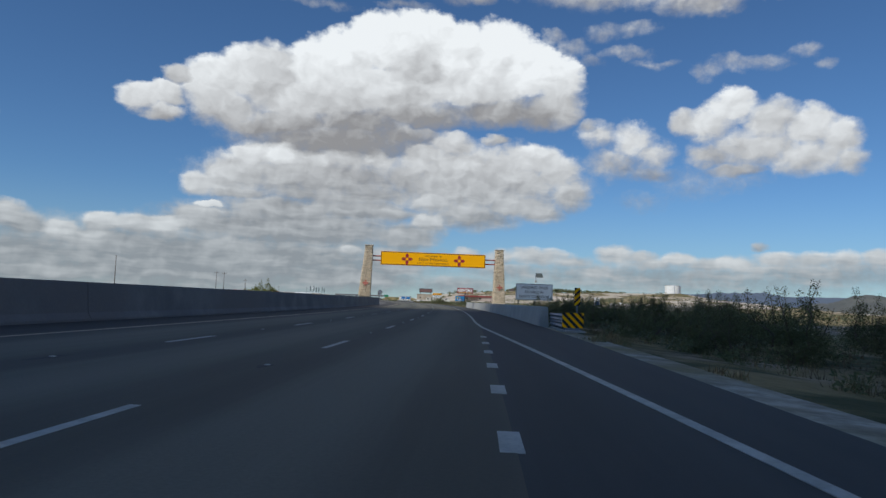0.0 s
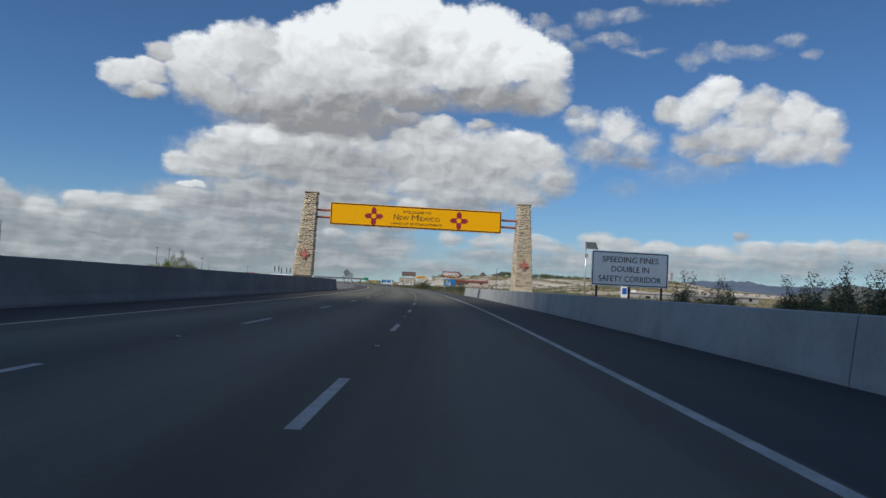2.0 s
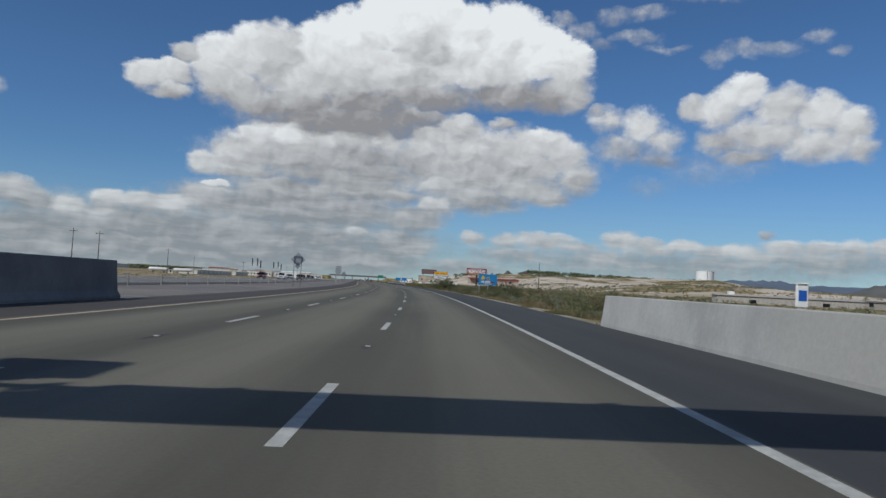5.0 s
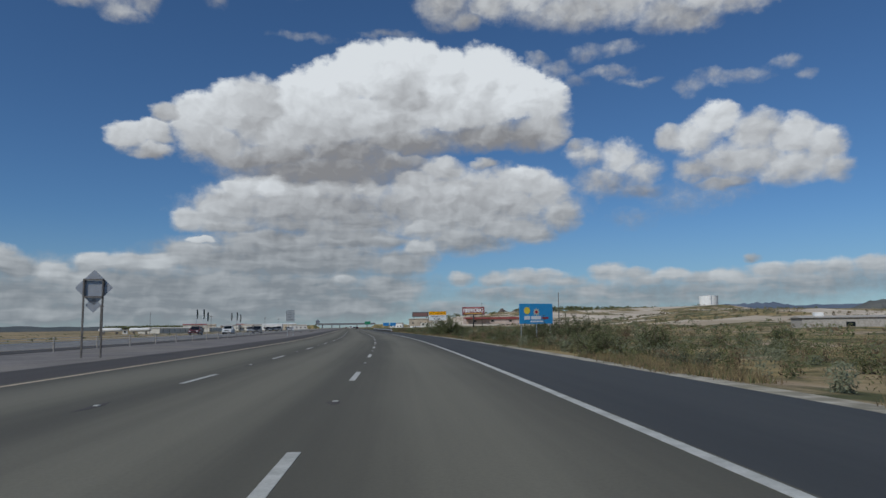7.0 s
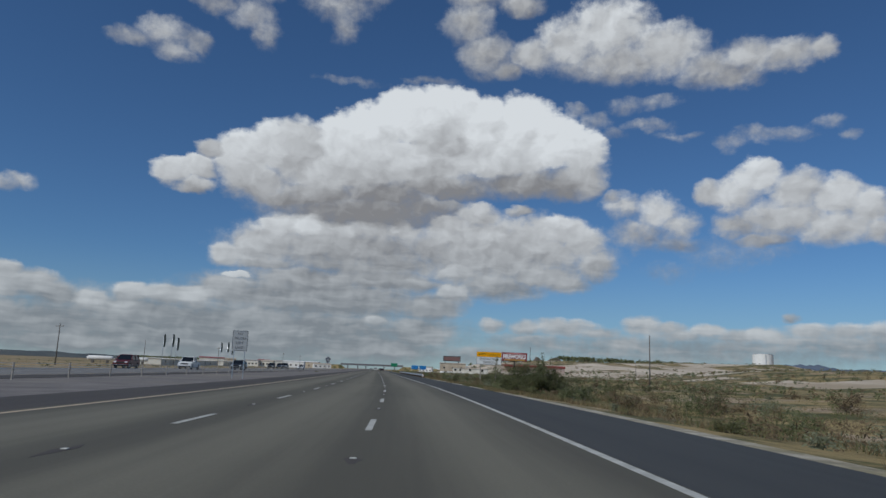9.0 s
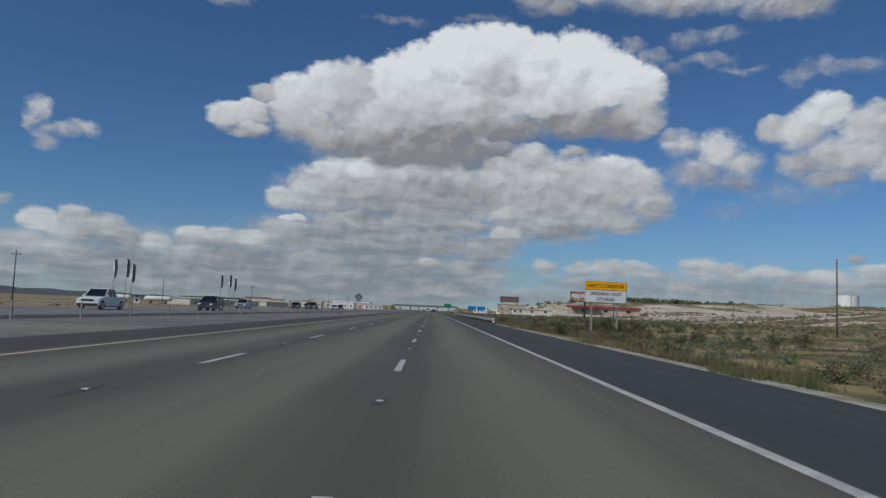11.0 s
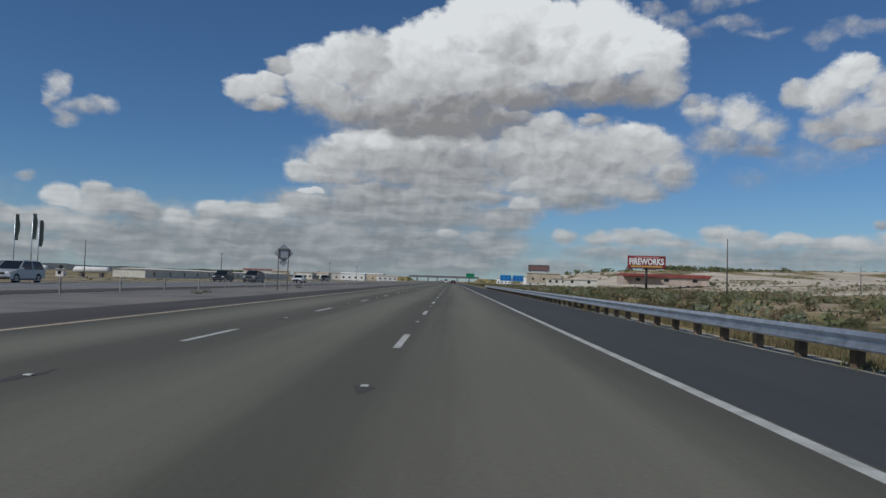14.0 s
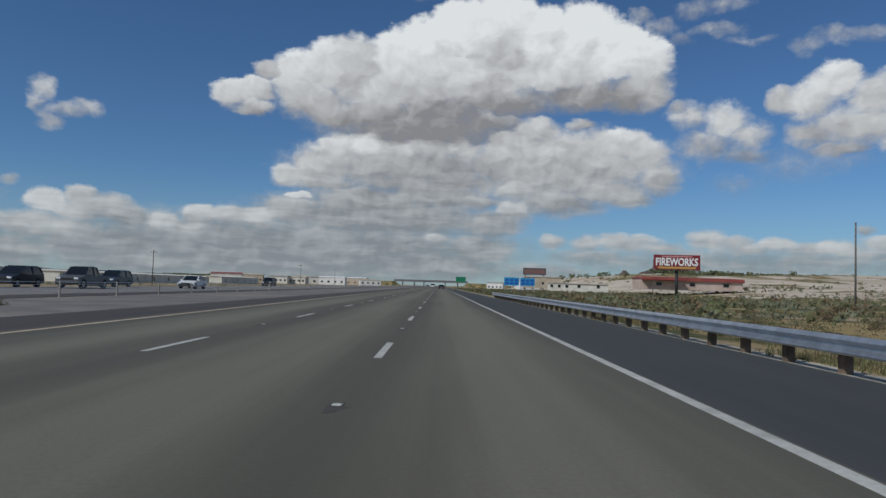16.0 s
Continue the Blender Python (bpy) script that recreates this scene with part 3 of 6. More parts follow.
def lettered(text, size, depth=0.006, spacing=1.0, bold=0.0):
    """Raised letters as a mesh, centred, in the x-z plane, facing -y."""
    cu = bpy.data.curves.new("letters", "FONT")
    cu.body, cu.size, cu.extrude, cu.align_x, cu.align_y = text, size, depth, "CENTER", "CENTER"
    cu.space_character, cu.offset, cu.resolution_u = spacing, bold, 3
    ob = bpy.data.objects.new("letters", cu)
    me = bpy.data.meshes.new_from_object(ob)
    bm = bmesh.new()
    bm.from_mesh(me)
    bpy.data.objects.remove(ob)
    bpy.data.curves.remove(cu)
    bpy.data.meshes.remove(me)
    bmesh.ops.rotate(bm, verts=bm.verts, matrix=Matrix.Rotation(radians(90), 3, "X"))
    return bm


def rounded_plate(w, h, r, thick, y=0.0, z=0.0, steps=4):
    """A plate with rounded corners in the x-z plane, its face at y, its centre z up."""
    bm = bmesh.new()
    ring = []
    for cx, cz, a0 in ((w / 2 - r, h / 2 - r, 0), (-w / 2 + r, h / 2 - r, 90), (-w / 2 + r, -h / 2 + r, 180), (w / 2 - r, -h / 2 + r, 270)):
        for i in range(steps + 1):
            a = radians(a0 + 90 * i / steps)
            ring.append((cx + r * math.cos(a), cz + r * math.sin(a)))
    front = [bm.verts.new((x, y, z + q)) for x, q in ring]
    back = [bm.verts.new((x, y + thick, z + q)) for x, q in ring]
    bm.faces.new(front[::-1])
    bm.faces.new(back)
    n = len(ring)
    for i in range(n):
        j = (i + 1) % n
        bm.faces.new((front[i], front[j], back[j], back[i]))
    bmesh.ops.recalc_face_normals(bm, faces=bm.faces)
    return bm


# ---------------------------------------------------------------- the ground, one sheet to the horizon
def rise(s, u):
    """The ground's height: a bed for the road, a dip beside it, a hill to the right far ahead."""
    def smooth(a, b, x):
        x = min(max((x - a) / (b - a), 0.0), 1.0)
        return x * x * (3 - 2 * x)
    z = -0.10 - 1.0 * smooth(42, 70, -u)
    if u > 3.2:
        z += -0.35 * smooth(4.0, 9.0, u) + 0.25 * smooth(20, 60, u)
        z += noise.noise(Vector((s * 0.05, u * 0.05, 0))) * 0.35 * smooth(6, 15, u)
    if u < -38:
        z += noise.noise(Vector((s * 0.03, u * 0.03, 4))) * 0.4 * smooth(-40, -60, u)
    # low hills to the right: a long pale rise and the one that carries the tank
    hill = 13.0 * math.exp(-((u - 350) / 190) ** 2) * smooth(600, 1000, s) * (1 - smooth(1500, 2400, s))
    hill += 15.0 * math.exp(-((u - 480) / 120) ** 2 - ((s - 1190) / 200) ** 2)
    hill += 10.0 * math.exp(-((u - 210) / 120) ** 2 - ((s - 1250) / 260) ** 2)
    hill += 2.6 * math.exp(-((u - 150) / 90) ** 2) * smooth(640, 760, s)
    hill += 9.5 * math.exp(-((u - 205) / 75) ** 2 - ((s - 570) / 110) ** 2)   # a scrubby mound
    if u > 60:
        z += hill * (1 + 0.25 * noise.noise(Vector((s * 0.012, u * 0.012, 8)))) * smooth(60, 140, u)
    return z


def make_ground():
    us = [-1400, -1100, -800, -600, -450, -330, -240, -180, -140, -110, -90, -72, -60, -50, -44, -38, -33, -26, -22, -14, -8, -2, 3.3, 4.2, 5.2, 6.5, 8, 10, 12.5, 15, 18,
          22, 27, 33, 40, 48, 57, 67, 80, 95, 112, 130, 150, 172, 195, 220, 250, 280, 310, 345, 380, 420, 460, 500, 545, 600, 670, 760, 900, 1100, 1400, 1900, 2600, 3600]
    ss = spaced(-400, 0, 40) + spaced(4, 560, 4)[0:] + spaced(570, 900, 10) + spaced(920, 1600, 20) + spaced(1660, 2600, 60) + spaced(2800, 5200, 200)
    verts = [road_at(s, u, rise(s, u)) for s in ss for u in us]
    n = len(us)
    faces = [(a * n + b, a * n + b + 1, a * n + n + b + 1, a * n + n + b) for a in range(len(ss) - 1) for b in range(n - 1)]
    me = bpy.data.meshes.new("ground")
    me.from_pydata(verts, [], faces)
    me.materials.append(EARTH)
    me.materials.append(SAND)
    me.materials.append(STRAW_FIELD)
    bare = []
    for a in range(len(ss) - 1):
        for b in range(n - 1):
            s, u = (ss[a] + ss[a + 1]) / 2, (us[b] + us[b + 1]) / 2
            wild = noise.fractal(Vector((s * 0.012, u * 0.02, 3)), 1.0, 2.0, 4)
            bare.append(2 if u < -40 else 1 if 120 < u < 330 and 450 < s < 700 and rise(s, u) > 1.0 and wild > 0.08 else 1 if 45 < u < 700 and 0.7 + 1.2 * wild < rise(s, u) < 17 + 20 * wild and 600 < s < 1500 else 0)
    me.polygons.foreach_set("material_index", bare)
    me.polygons.foreach_set("use_smooth", [True] * len(me.polygons))
    tagged(new("ground", me), "dry desert ground of sand, straw and low scrub", "ground", "", "structure")


make_ground()

# ---------------------------------------------------------------- roads, markings, verges
END = 1500.0
road = structure("road", slab(-11.35, 0.12, 0.0, -150, END), ASPHALT, "grey worn asphalt motorway lanes with wheel tracks", "road")
structure("road_shoulder", slab(0.12, 3.45, -0.004, -150, END), SHOULDER, "dark asphalt hard shoulder beside the motorway lanes", "road shoulder")
structure("road_shoulder", slab(-14.0, -11.35, -0.004, -150, END), LEFT_SHOULDER, "dark brownish asphalt inner shoulder beside the median", "road shoulder")
structure("verge", sweep([(3.45, -0.02), (3.62, -0.05), (4.5, -0.09), (5.1, -0.22), (5.1, -0.6), (3.45, -0.6)], -150, END), VERGE, "pale gravel verge along the asphalt shoulder", "verge")
structure("median", sweep([(-14.0, -0.015), (-18.0, -0.05), (-22.5, -0.04), (-22.5, -0.5), (-14.0, -0.5)], 196, END), GRAVEL, "grey gravel median strip between the carriageways", "median")
structure("road_shoulder", slab(-25.0, -22.5, -0.02, -150, END), LEFT_SHOULDER, "dark inner shoulder of the opposite carriageway", "road shoulder")
structure("opposite_road", slab(-38.0, -25.0, -0.014, -150, END), OLD_ASPHALT, "pale worn asphalt of the opposite carriageway", "road")


def taper(s):
    """Where the merging lane's edge line runs."""
    return min(0.2 * min(max((106.0 - s) / 8.0, 0.0), 1.0) + 0.068 * max(98.0 - s, 0.0), 2.45)


def line(name, u, width, material, label, s0=-150, s1=END, z=0.004, shift=None):
    return part(name, sweep([(u - width / 2, z), (u + width / 2, z), (u + width / 2, z - 0.008), (u - width / 2, z - 0.008)], s0, s1, 3.0 if shift else 6.0, shift=shift), material, road, label)


line("edge_line", 0.0, 0.15, WHITE_LINE, "white painted edge line", 60, END, shift=taper)
line("yellow_edge_line", -11.0, 0.15, YELLOW_LINE, "faded yellow painted edge line")
line("opposite_edge_line", -37.3, 0.13, WHITE_LINE, "white painted edge line")
line("opposite_yellow_line", -25.3, 0.13, YELLOW_LINE, "faded yellow painted edge line")

dash = mesh_of(boxed(-0.065, 0.065, 0, 3.05, -0.004, 0.004), "lane_dash", WHITE_LINE)
dot = mesh_of(boxed(-0.1, 0.1, 0, 0.92, -0.004, 0.004), "lane_dot", WHITE_LINE)
stud = bmesh.new()
box(stud, -0.05, 0.05, -0.05, 0.05, 0.0, 0.018, 0.012)
stud = mesh_of(stud, "road_stud", WHITE_LINE)


def scar_mesh(seed):
    """A thin, ragged patch of dark tar."""
    rnd = random.Random(seed)
    bm = bmesh.new()
    ring = [(0.11 * rnd.uniform(0.5, 1.3) * math.cos(k * math.pi / 5.5), 0.26 * rnd.uniform(0.5, 1.3) * math.sin(k * math.pi / 5.5)) for k in range(11)]
    a = [bm.verts.new((x, y, 0.003)) for x, y in ring]
    b = [bm.verts.new((x * 1.1, y * 1.1, -0.004)) for x, y in ring]
    bm.faces.new(a)
    for i in range(11):
        bm.faces.new((a[i - 1], b[i - 1], b[i], a[i]))
    bmesh.ops.recalc_face_normals(bm, faces=bm.faces)
    return mesh_of(bm, "stud_scar", LEFT_SHOULDER)


scars = [scar_mesh(k) for k in range(5)]
PHASE = 7.477 - 12.192 * 12
for k in range(88):
    s = PHASE + 12.192 * k
    for u in (-3.66, -7.30):
        part("lane_dash", dash, None, road, "white painted lane dash", road_pose(s, u))
        if s < 620:
            part("stud_scar", scars[(k * 3 + (u < -5)) % 5], None, road, "dark patch round a road stud", road_pose(s + 7.6, u) @ Matrix.Diagonal((1.0, 2.4 if u < -5 else 1.3, 1.0, 1.0)))
            part("road_stud", stud, None, road, "white raised road stud", road_pose(s + 7.7, u))
    for u in (-29.1, -33.0):
        part("lane_dash", dash, None, road, "white painted lane dash", road_pose(s, u, -0.014))
for k in range(8):
    part("lane_dot", dot, None, road, "short white merge dash", road_pose(62.65 + 3.66 * k, 0.08))


# ---------------------------------------------------------------- concrete barriers
def barrier(name, u, side, height, s0, s1, label, cuts=(), material=CONCRETE, flare=0.13):
    """A concrete safety barrier with a sloping foot; side is where its road lies (-1 left, 1 right)."""
    k = side
    prof = [(u + 0.0 * k, -0.1), (u, 0.08), (u - flare * k, 0.30), (u - (flare + 0.09) * k, height - 0.02), (u - (flare + 0.11) * k, height), (u - 0.42 * k, height), (u - 0.46 * k, height - 0.03), (u - 0.52 * k, -0.1)]
    stops = [s0, *cuts, s1]
    root = thing(name, label, "barrier", kind="structure")
    for a, b in zip(stops, stops[1:]):
        part("barrier_section", sweep(prof, a + 0.02, b - 0.02, 6.0), material, root)
    return root


# the median wall's shaded road side comes from its darker base colour
barrier("wall_left", -14.05, 1, 1.40, -150, 213.0, "tall concrete barrier along the median, its shade put into a dark colour", (-90, -30, 30, 90, 150), SHADED_CONCRETE)
barrier("wall_right", 3.35, -1, 1.04, 103.0, 210.0, "grey concrete roadside barrier with a rust stain", (122, 141, 160, 175, 190.6), flare=0.03)

# ---------------------------------------------------------------- the welcome gate
def fitted_letters(text, width, height, depth=0.012, bold=0.0):
    """Raised letters stretched to a width and a height."""
    bm = lettered(text, 1.0, depth, bold=bold)
    xs, zs = [v.co.x for v in bm.verts], [v.co.z for v in bm.verts]
    kx, kz = width / (max(xs) - min(xs)), height / (max(zs) - min(zs))
    cx, cz = (max(xs) + min(xs)) / 2, (max(zs) + min(zs)) / 2
    for v in bm.verts:
        v.co.x, v.co.z = (v.co.x - cx) * kx, (v.co.z - cz) * kz
    return bm


def islands(bm):
    """Splits a bmesh into one for each of its loose pieces, from left to right."""
    left, out = set(bm.verts), []
    while left:
        todo, seen = [left.pop()], set()
        while todo:
            v = todo.pop()
            seen.add(v)
            for e in v.link_edges:
                o = e.other_vert(v)
                if o in left:
                    left.discard(o)
                    todo.append(o)
        one = bmesh.new()
        twin = {v: one.verts.new(v.co) for v in seen}
        for f in {f for v in seen for f in v.link_faces}:
            one.faces.new([twin[v] for v in f.verts])
        out.append((min(v.co.x for v in seen), one))
    bm.free()
    return [one for _, one in sorted(out, key=lambda q: q[0])]


def words(name, text, width, height, x, y, z, material, parent, depth=0.012, bold=0.0):
    """Raised lettering, one part a letter."""
    for one in islands(fitted_letters(text, width, height, depth, bold)):
        part("letter", one, material, parent, "", Matrix.Translation((x, y, z)))


def disc(r, n=16, teeth=0.0, thick=0.008):
    bm = bmesh.new()
    ring = [(r * (1 + (teeth if i % 2 else 0)) * math.cos(2 * math.pi * i / n), r * (1 + (teeth if i % 2 else 0)) * math.sin(2 * math.pi * i / n)) for i in range(n)]
    a = [bm.verts.new((x, -thick, z)) for x, z in ring]
    b = [bm.verts.new((x, 0.0, z)) for x, z in ring]
    bm.faces.new(a[::-1])
    bm.faces.new(b)
    for i in range(n):
        bm.faces.new((a[i], a[(i + 1) % n], b[(i + 1) % n], b[i]))
    bmesh.ops.recalc_face_normals(bm, faces=bm.faces)
    return bm


def rays_symbol(size):
    """A cross of four barred arms with stepped ends."""
    w, a, b = size * 0.066, size * 0.42, size * 0.5
    arm = [(-2 * w, a), (-w, a), (-w, b), (-0.06 * w, b), (-0.06 * w, b - w * 0.5), (0.06 * w, b - w * 0.5), (0.06 * w, b), (w, b), (w, a), (2 * w, a), (2 * w, 2 * w)]
    ring = []
    for k in range(4):
        c, s = round(math.cos(radians(90 * k))), round(math.sin(radians(90 * k)))
        ring += [(x * c + z * s, -x * s + z * c) for x, z in arm]
    bm = bmesh.new()
    f = [bm.verts.new((x, -0.012, z)) for x, z in ring]
    g = [bm.verts.new((x, 0.004, z)) for x, z in ring]
    n = len(ring)
    bm.faces.new(f)
    bm.faces.new(g[::-1])
    for i in range(n):
        bm.faces.new((f[i], f[(i + 1) % n], g[(i + 1) % n], g[i]))
    bmesh.ops.recalc_face_normals(bm, faces=bm.faces)
    bmesh.ops.triangulate(bm, faces=bm.faces[:])
    return bm


def stone_mesh(kind, seed):
    """One ledge stone: 1 x 1 x 1, its face towards -y, chipped and uneven."""
    rnd = random.Random(seed)
    bm = bmesh.new()
    vs = box(bm, -0.5, 0.5, -0.5, 0.5, -0.5, 0.5)
    for v in vs:
        if v.co.y < 0:
            v.co.x *= rnd.uniform(0.88, 0.98)
            v.co.z *= rnd.uniform(0.74, 0.95)
            v.co.y += rnd.uniform(-0.12, 0.16)
    mid = bm.faces.new  # the face's middle stands proud
    front = min(bm.faces, key=lambda f: sum(v.co.y for v in f.verts))
    c = front.calc_center_median() + Vector((rnd.uniform(-0.2, 0.2), rnd.uniform(-0.25, -0.05), rnd.uniform(-0.15, 0.15)))
    ring = list(front.verts)
    bm.faces.remove(front)
    top = bm.verts.new(c)
    for a, b in zip(ring, ring[1:] + ring[:1]):
        mid((a, b, top))
    bmesh.ops.recalc_face_normals(bm, faces=bm.faces)
    return mesh_of(bm, kind, STONE)


STONES = [stone_mesh("stone", k) for k in range(9)]


def pillar(root, top_x, foot_x, high=10.0):
    """A tapering pillar clad in ledge stone, with a cap and a red stone emblem."""
    def half(z):
        return 0.98 + (0.56 - 0.98) * z / high

    def mid(z):
        return foot_x + (top_x - foot_x) * z / high
    body = part("pillar", pillar_core(mid, half, high), STONE_CORE, root, "tapering pillar clad in tan ledge stone")
    rnd = random.Random(int(top_x * 100))
    loose = bmesh.new()
    z = 0.0
    while z < high - 0.05:
        h = rnd.choice((0.08, 0.09, 0.11, 0.13, 0.17))
        h = min(h, high - z)
        hz = half(z + h / 2)
        for side in range(4):
            x = -hz
            while x < hz - 0.02:
                w = min(rnd.uniform(0.22, 0.80), hz - x)
                if hz - x - w < 0.14:
                    w = hz - x
                deep = rnd.choice((0.12, 0.14, 0.15, 0.16, 0.19))
                m = Matrix.Translation((mid(z + h / 2), 0.55, z + h / 2)) @ Matrix.Rotation(radians(90 * side), 4, "Z") @ Matrix.Translation((x + w / 2, -hz - deep / 2 + 0.07, 0)) @ Matrix.Diagonal((w * 0.985, deep, h * 0.96, 1))
                me = rnd.choice(STONES)
                x += w
                if foot_x < 0 and z < 1.45:   # the median's wall stands before it
                    continue
                if side == 0 and z > 0.9:
                    part("stone", me, None, body, "", m)
                else:
                    old = len(loose.verts)
                    loose.from_mesh(me)
                    loose.verts.ensure_lookup_table()
                    for v in loose.verts[old:]:
                        v.co = m @ v.co
        z += h
    tagged(part("stone_cladding", loose, ISLAND_STONE, body), "", "", "", "stuff")
    t = half(high) + 0.16
    part("cap", boxed(top_x - t, top_x + t, 0.55 - t, 0.55 + t, high, high + 0.14, 0.03), STONE_CAP, body, "flat tan stone cap")
    em = part("emblem", rays_symbol(1.0), RED_STONE, body, "red stone sun emblem", Matrix.Translation((mid(3.7), 0.55 - half(3.7) - 0.17, 3.7)) @ Matrix.Rotation(radians(-2.4), 4, "X") @ Matrix.Diagonal((1, 5.0, 1, 1)))
    return body


def pillar_core(mid, half, high):
    bm = bmesh.new()
    rings = []
    for z in (-0.5, 2, 4, 6, 8, high):
        c, k = mid(z), half(z) - 0.05
        rings.append([bm.verts.new((c + x * k, 0.55 + y * k, z)) for x, y in ((-1, -1), (1, -1), (1, 1), (-1, 1))])
    for a, b in zip(rings, rings[1:]):
        for i in range(4):
            bm.faces.new((a[i], a[(i + 1) % 4], b[(i + 1) % 4], b[i]))
    bm.faces.new(rings[-1])
    bm.faces.new(rings[0][::-1])
    return bm


def island_stone():
    """The ledge stone again, varied stone by stone within one mesh."""
    m = STONE.copy()
    m.name = "ledge_stone_joined"
    t = m.node_tree
    info = next(n for n in t.nodes if n.bl_idname == "ShaderNodeObjectInfo")
    geo = t.nodes.new("ShaderNodeNewGeometry")
    for link in list(t.links):
        if link.from_node == info:
            t.links.new(geo.outputs["Random Per Island"], link.to_socket)
    return m


ISLAND_STONE = island_stone()


def welcome_gate():
    root = thing("welcome_gate", "yellow welcome sign slung between two tan stone pillars over the road", "gateway sign", Matrix.Translation((-14.13, 185.3, 0)) @ Matrix.Rotation(radians(9.4), 4, "Z"))
    pillar(root, -10.82, -11.40)
    pillar(root, 11.25, 11.35)
    low, high, w = 6.88, 9.16, 8.84
    bm = boxed(-w, w, 0.0, 0.22, low, high, 0.015)
    panel = part("sign_panel", bm, SIGN_YELLOW, root, "long yellow sign panel with a dark border")
    for x0, x1, z0, z1 in ((-w + 0.05, w - 0.05, high - 0.16, high - 0.05), (-w + 0.05, w - 0.05, low + 0.05, low + 0.16), (-w + 0.05, -w + 0.16, low + 0.16, high - 0.16), (w - 0.16, w - 0.05, low + 0.16, high - 0.16)):
        part("border", boxed(x0, x1, -0.006, 0.004, z0, z1), SIGN_DARK, panel, "dark brown painted border")
    for x in (-4.42, 4.38):
        part("sun_symbol", rays_symbol(1.86), SIGN_RED, panel, "crimson rayed sun symbol", Matrix.Translation((x, 0, 7.96)))
        part("symbol_ring", disc(0.34, 24), SIGN_RED, panel, "crimson ring", Matrix.Translation((x, -0.008, 7.96)))
        part("symbol_heart", disc(0.25, 24), SIGN_YELLOW, panel, "yellow disc", Matrix.Translation((x, -0.012, 7.96)))
    y = -0.004
    words("lettering", "WELCOME TO", 2.95, 0.24, 0.0, y, 8.56, SIGN_BROWN, panel)
    for text, wide, tall, x in (("N", 0.52, 0.56, -2.13), ("EW", 0.95, 0.40, -1.30), ("M", 0.70, 0.56, -0.18), ("EXICO", 2.05, 0.40, 1.36)):
        words("lettering", text, wide, tall, x, y, 8.02 + tall / 2 - 0.28, SIGN_BROWN, panel)
    words("lettering", "LAND OF ENCHANTMENT", 5.30, 0.24, 0.0, y, 7.36, SIGN_BROWN, panel)
    for side in (-1, 1):
        for z in (7.60, 8.32):
            part("crossbar", tubed((side * (w - 0.05), 0.45, z), (side * 10.6, 0.45, z), 0.11, sides=12), RUST_STEEL, root, "red painted steel tube", smooth=False)
            part("bar_plate", boxed(side * w - 0.02, side * w + 0.02, 0.25, 0.66, z - 0.2, z + 0.2), SIGN_DARK, root)
    for k in range(5):
        x = -w + 1.2 + k * (2 * w - 2.4) / 4
        part("stiffener", boxed(x - 0.06, x + 0.06, 0.22, 0.40, low + 0.1, high - 0.1), ALUMINIUM, root)
    part("truss_tube", tubed((-10.6, 0.45, 7.60), (10.6, 0.45, 7.60), 0.10), RUST_STEEL, root)
    part("truss_tube", tubed((-10.6, 0.45, 8.32), (10.6, 0.45, 8.32), 0.10), RUST_STEEL, root)


welcome_gate()


# ---------------------------------------------------------------- road signs
def at_ground(x, y, turn, z=0.0):
    return Matrix.Translation((x, y, z)) @ Matrix.Rotation(radians(turn), 4, "Z")


def border(parent, w, h, z, inset, wide, material, y=-0.004, x=0.0):
    a, b = w / 2 - inset, h / 2 - inset
    for x0, x1, z0, z1 in ((-a, a, b - wide, b), (-a, a, -b, -b + wide), (-a, -a + wide, -b + wide, b - wide), (a - wide, a, -b + wide, b - wide)):
        part("border", boxed(x + x0, x + x1, y, y + 0.005, z + z0, z + z1), material, parent)


def post(parent, x, top, material, foot=-0.5, size=0.05, depth=0.05, y=0.06):
    return part("post", boxed(x - size, x + size, y, y + 2 * depth, foot, top, 0.006), material, parent)


def speeding_sign():
    root = thing("road_sign", "white road sign with black letters on three dark posts", "road sign", at_ground(1.78, 153.55, 11.5))
    w, h, z = 4.62, 2.0, 2.63
    panel = part("sign_panel", rounded_plate(w, h, 0.16, 0.04, 0, z), SIGN_WHITE, root, "white rounded sign panel")
    border(panel, w, h, z, 0.05, 0.05, SIGN_BLACK)
    for text, wide, zz in (("SPEEDING FINES", 3.35, 3.16), ("DOUBLE IN", 2.25, 2.62), ("SAFETY CORRIDOR", 3.75, 2.06)):
        words("lettering", text, wide, 0.33, 0, -0.004, zz, SIGN_BLACK, panel)
    for x in (-1.95, 0.0, 1.95):
        post(root, x, z + h / 2 - 0.1, BLACK_TRIM)


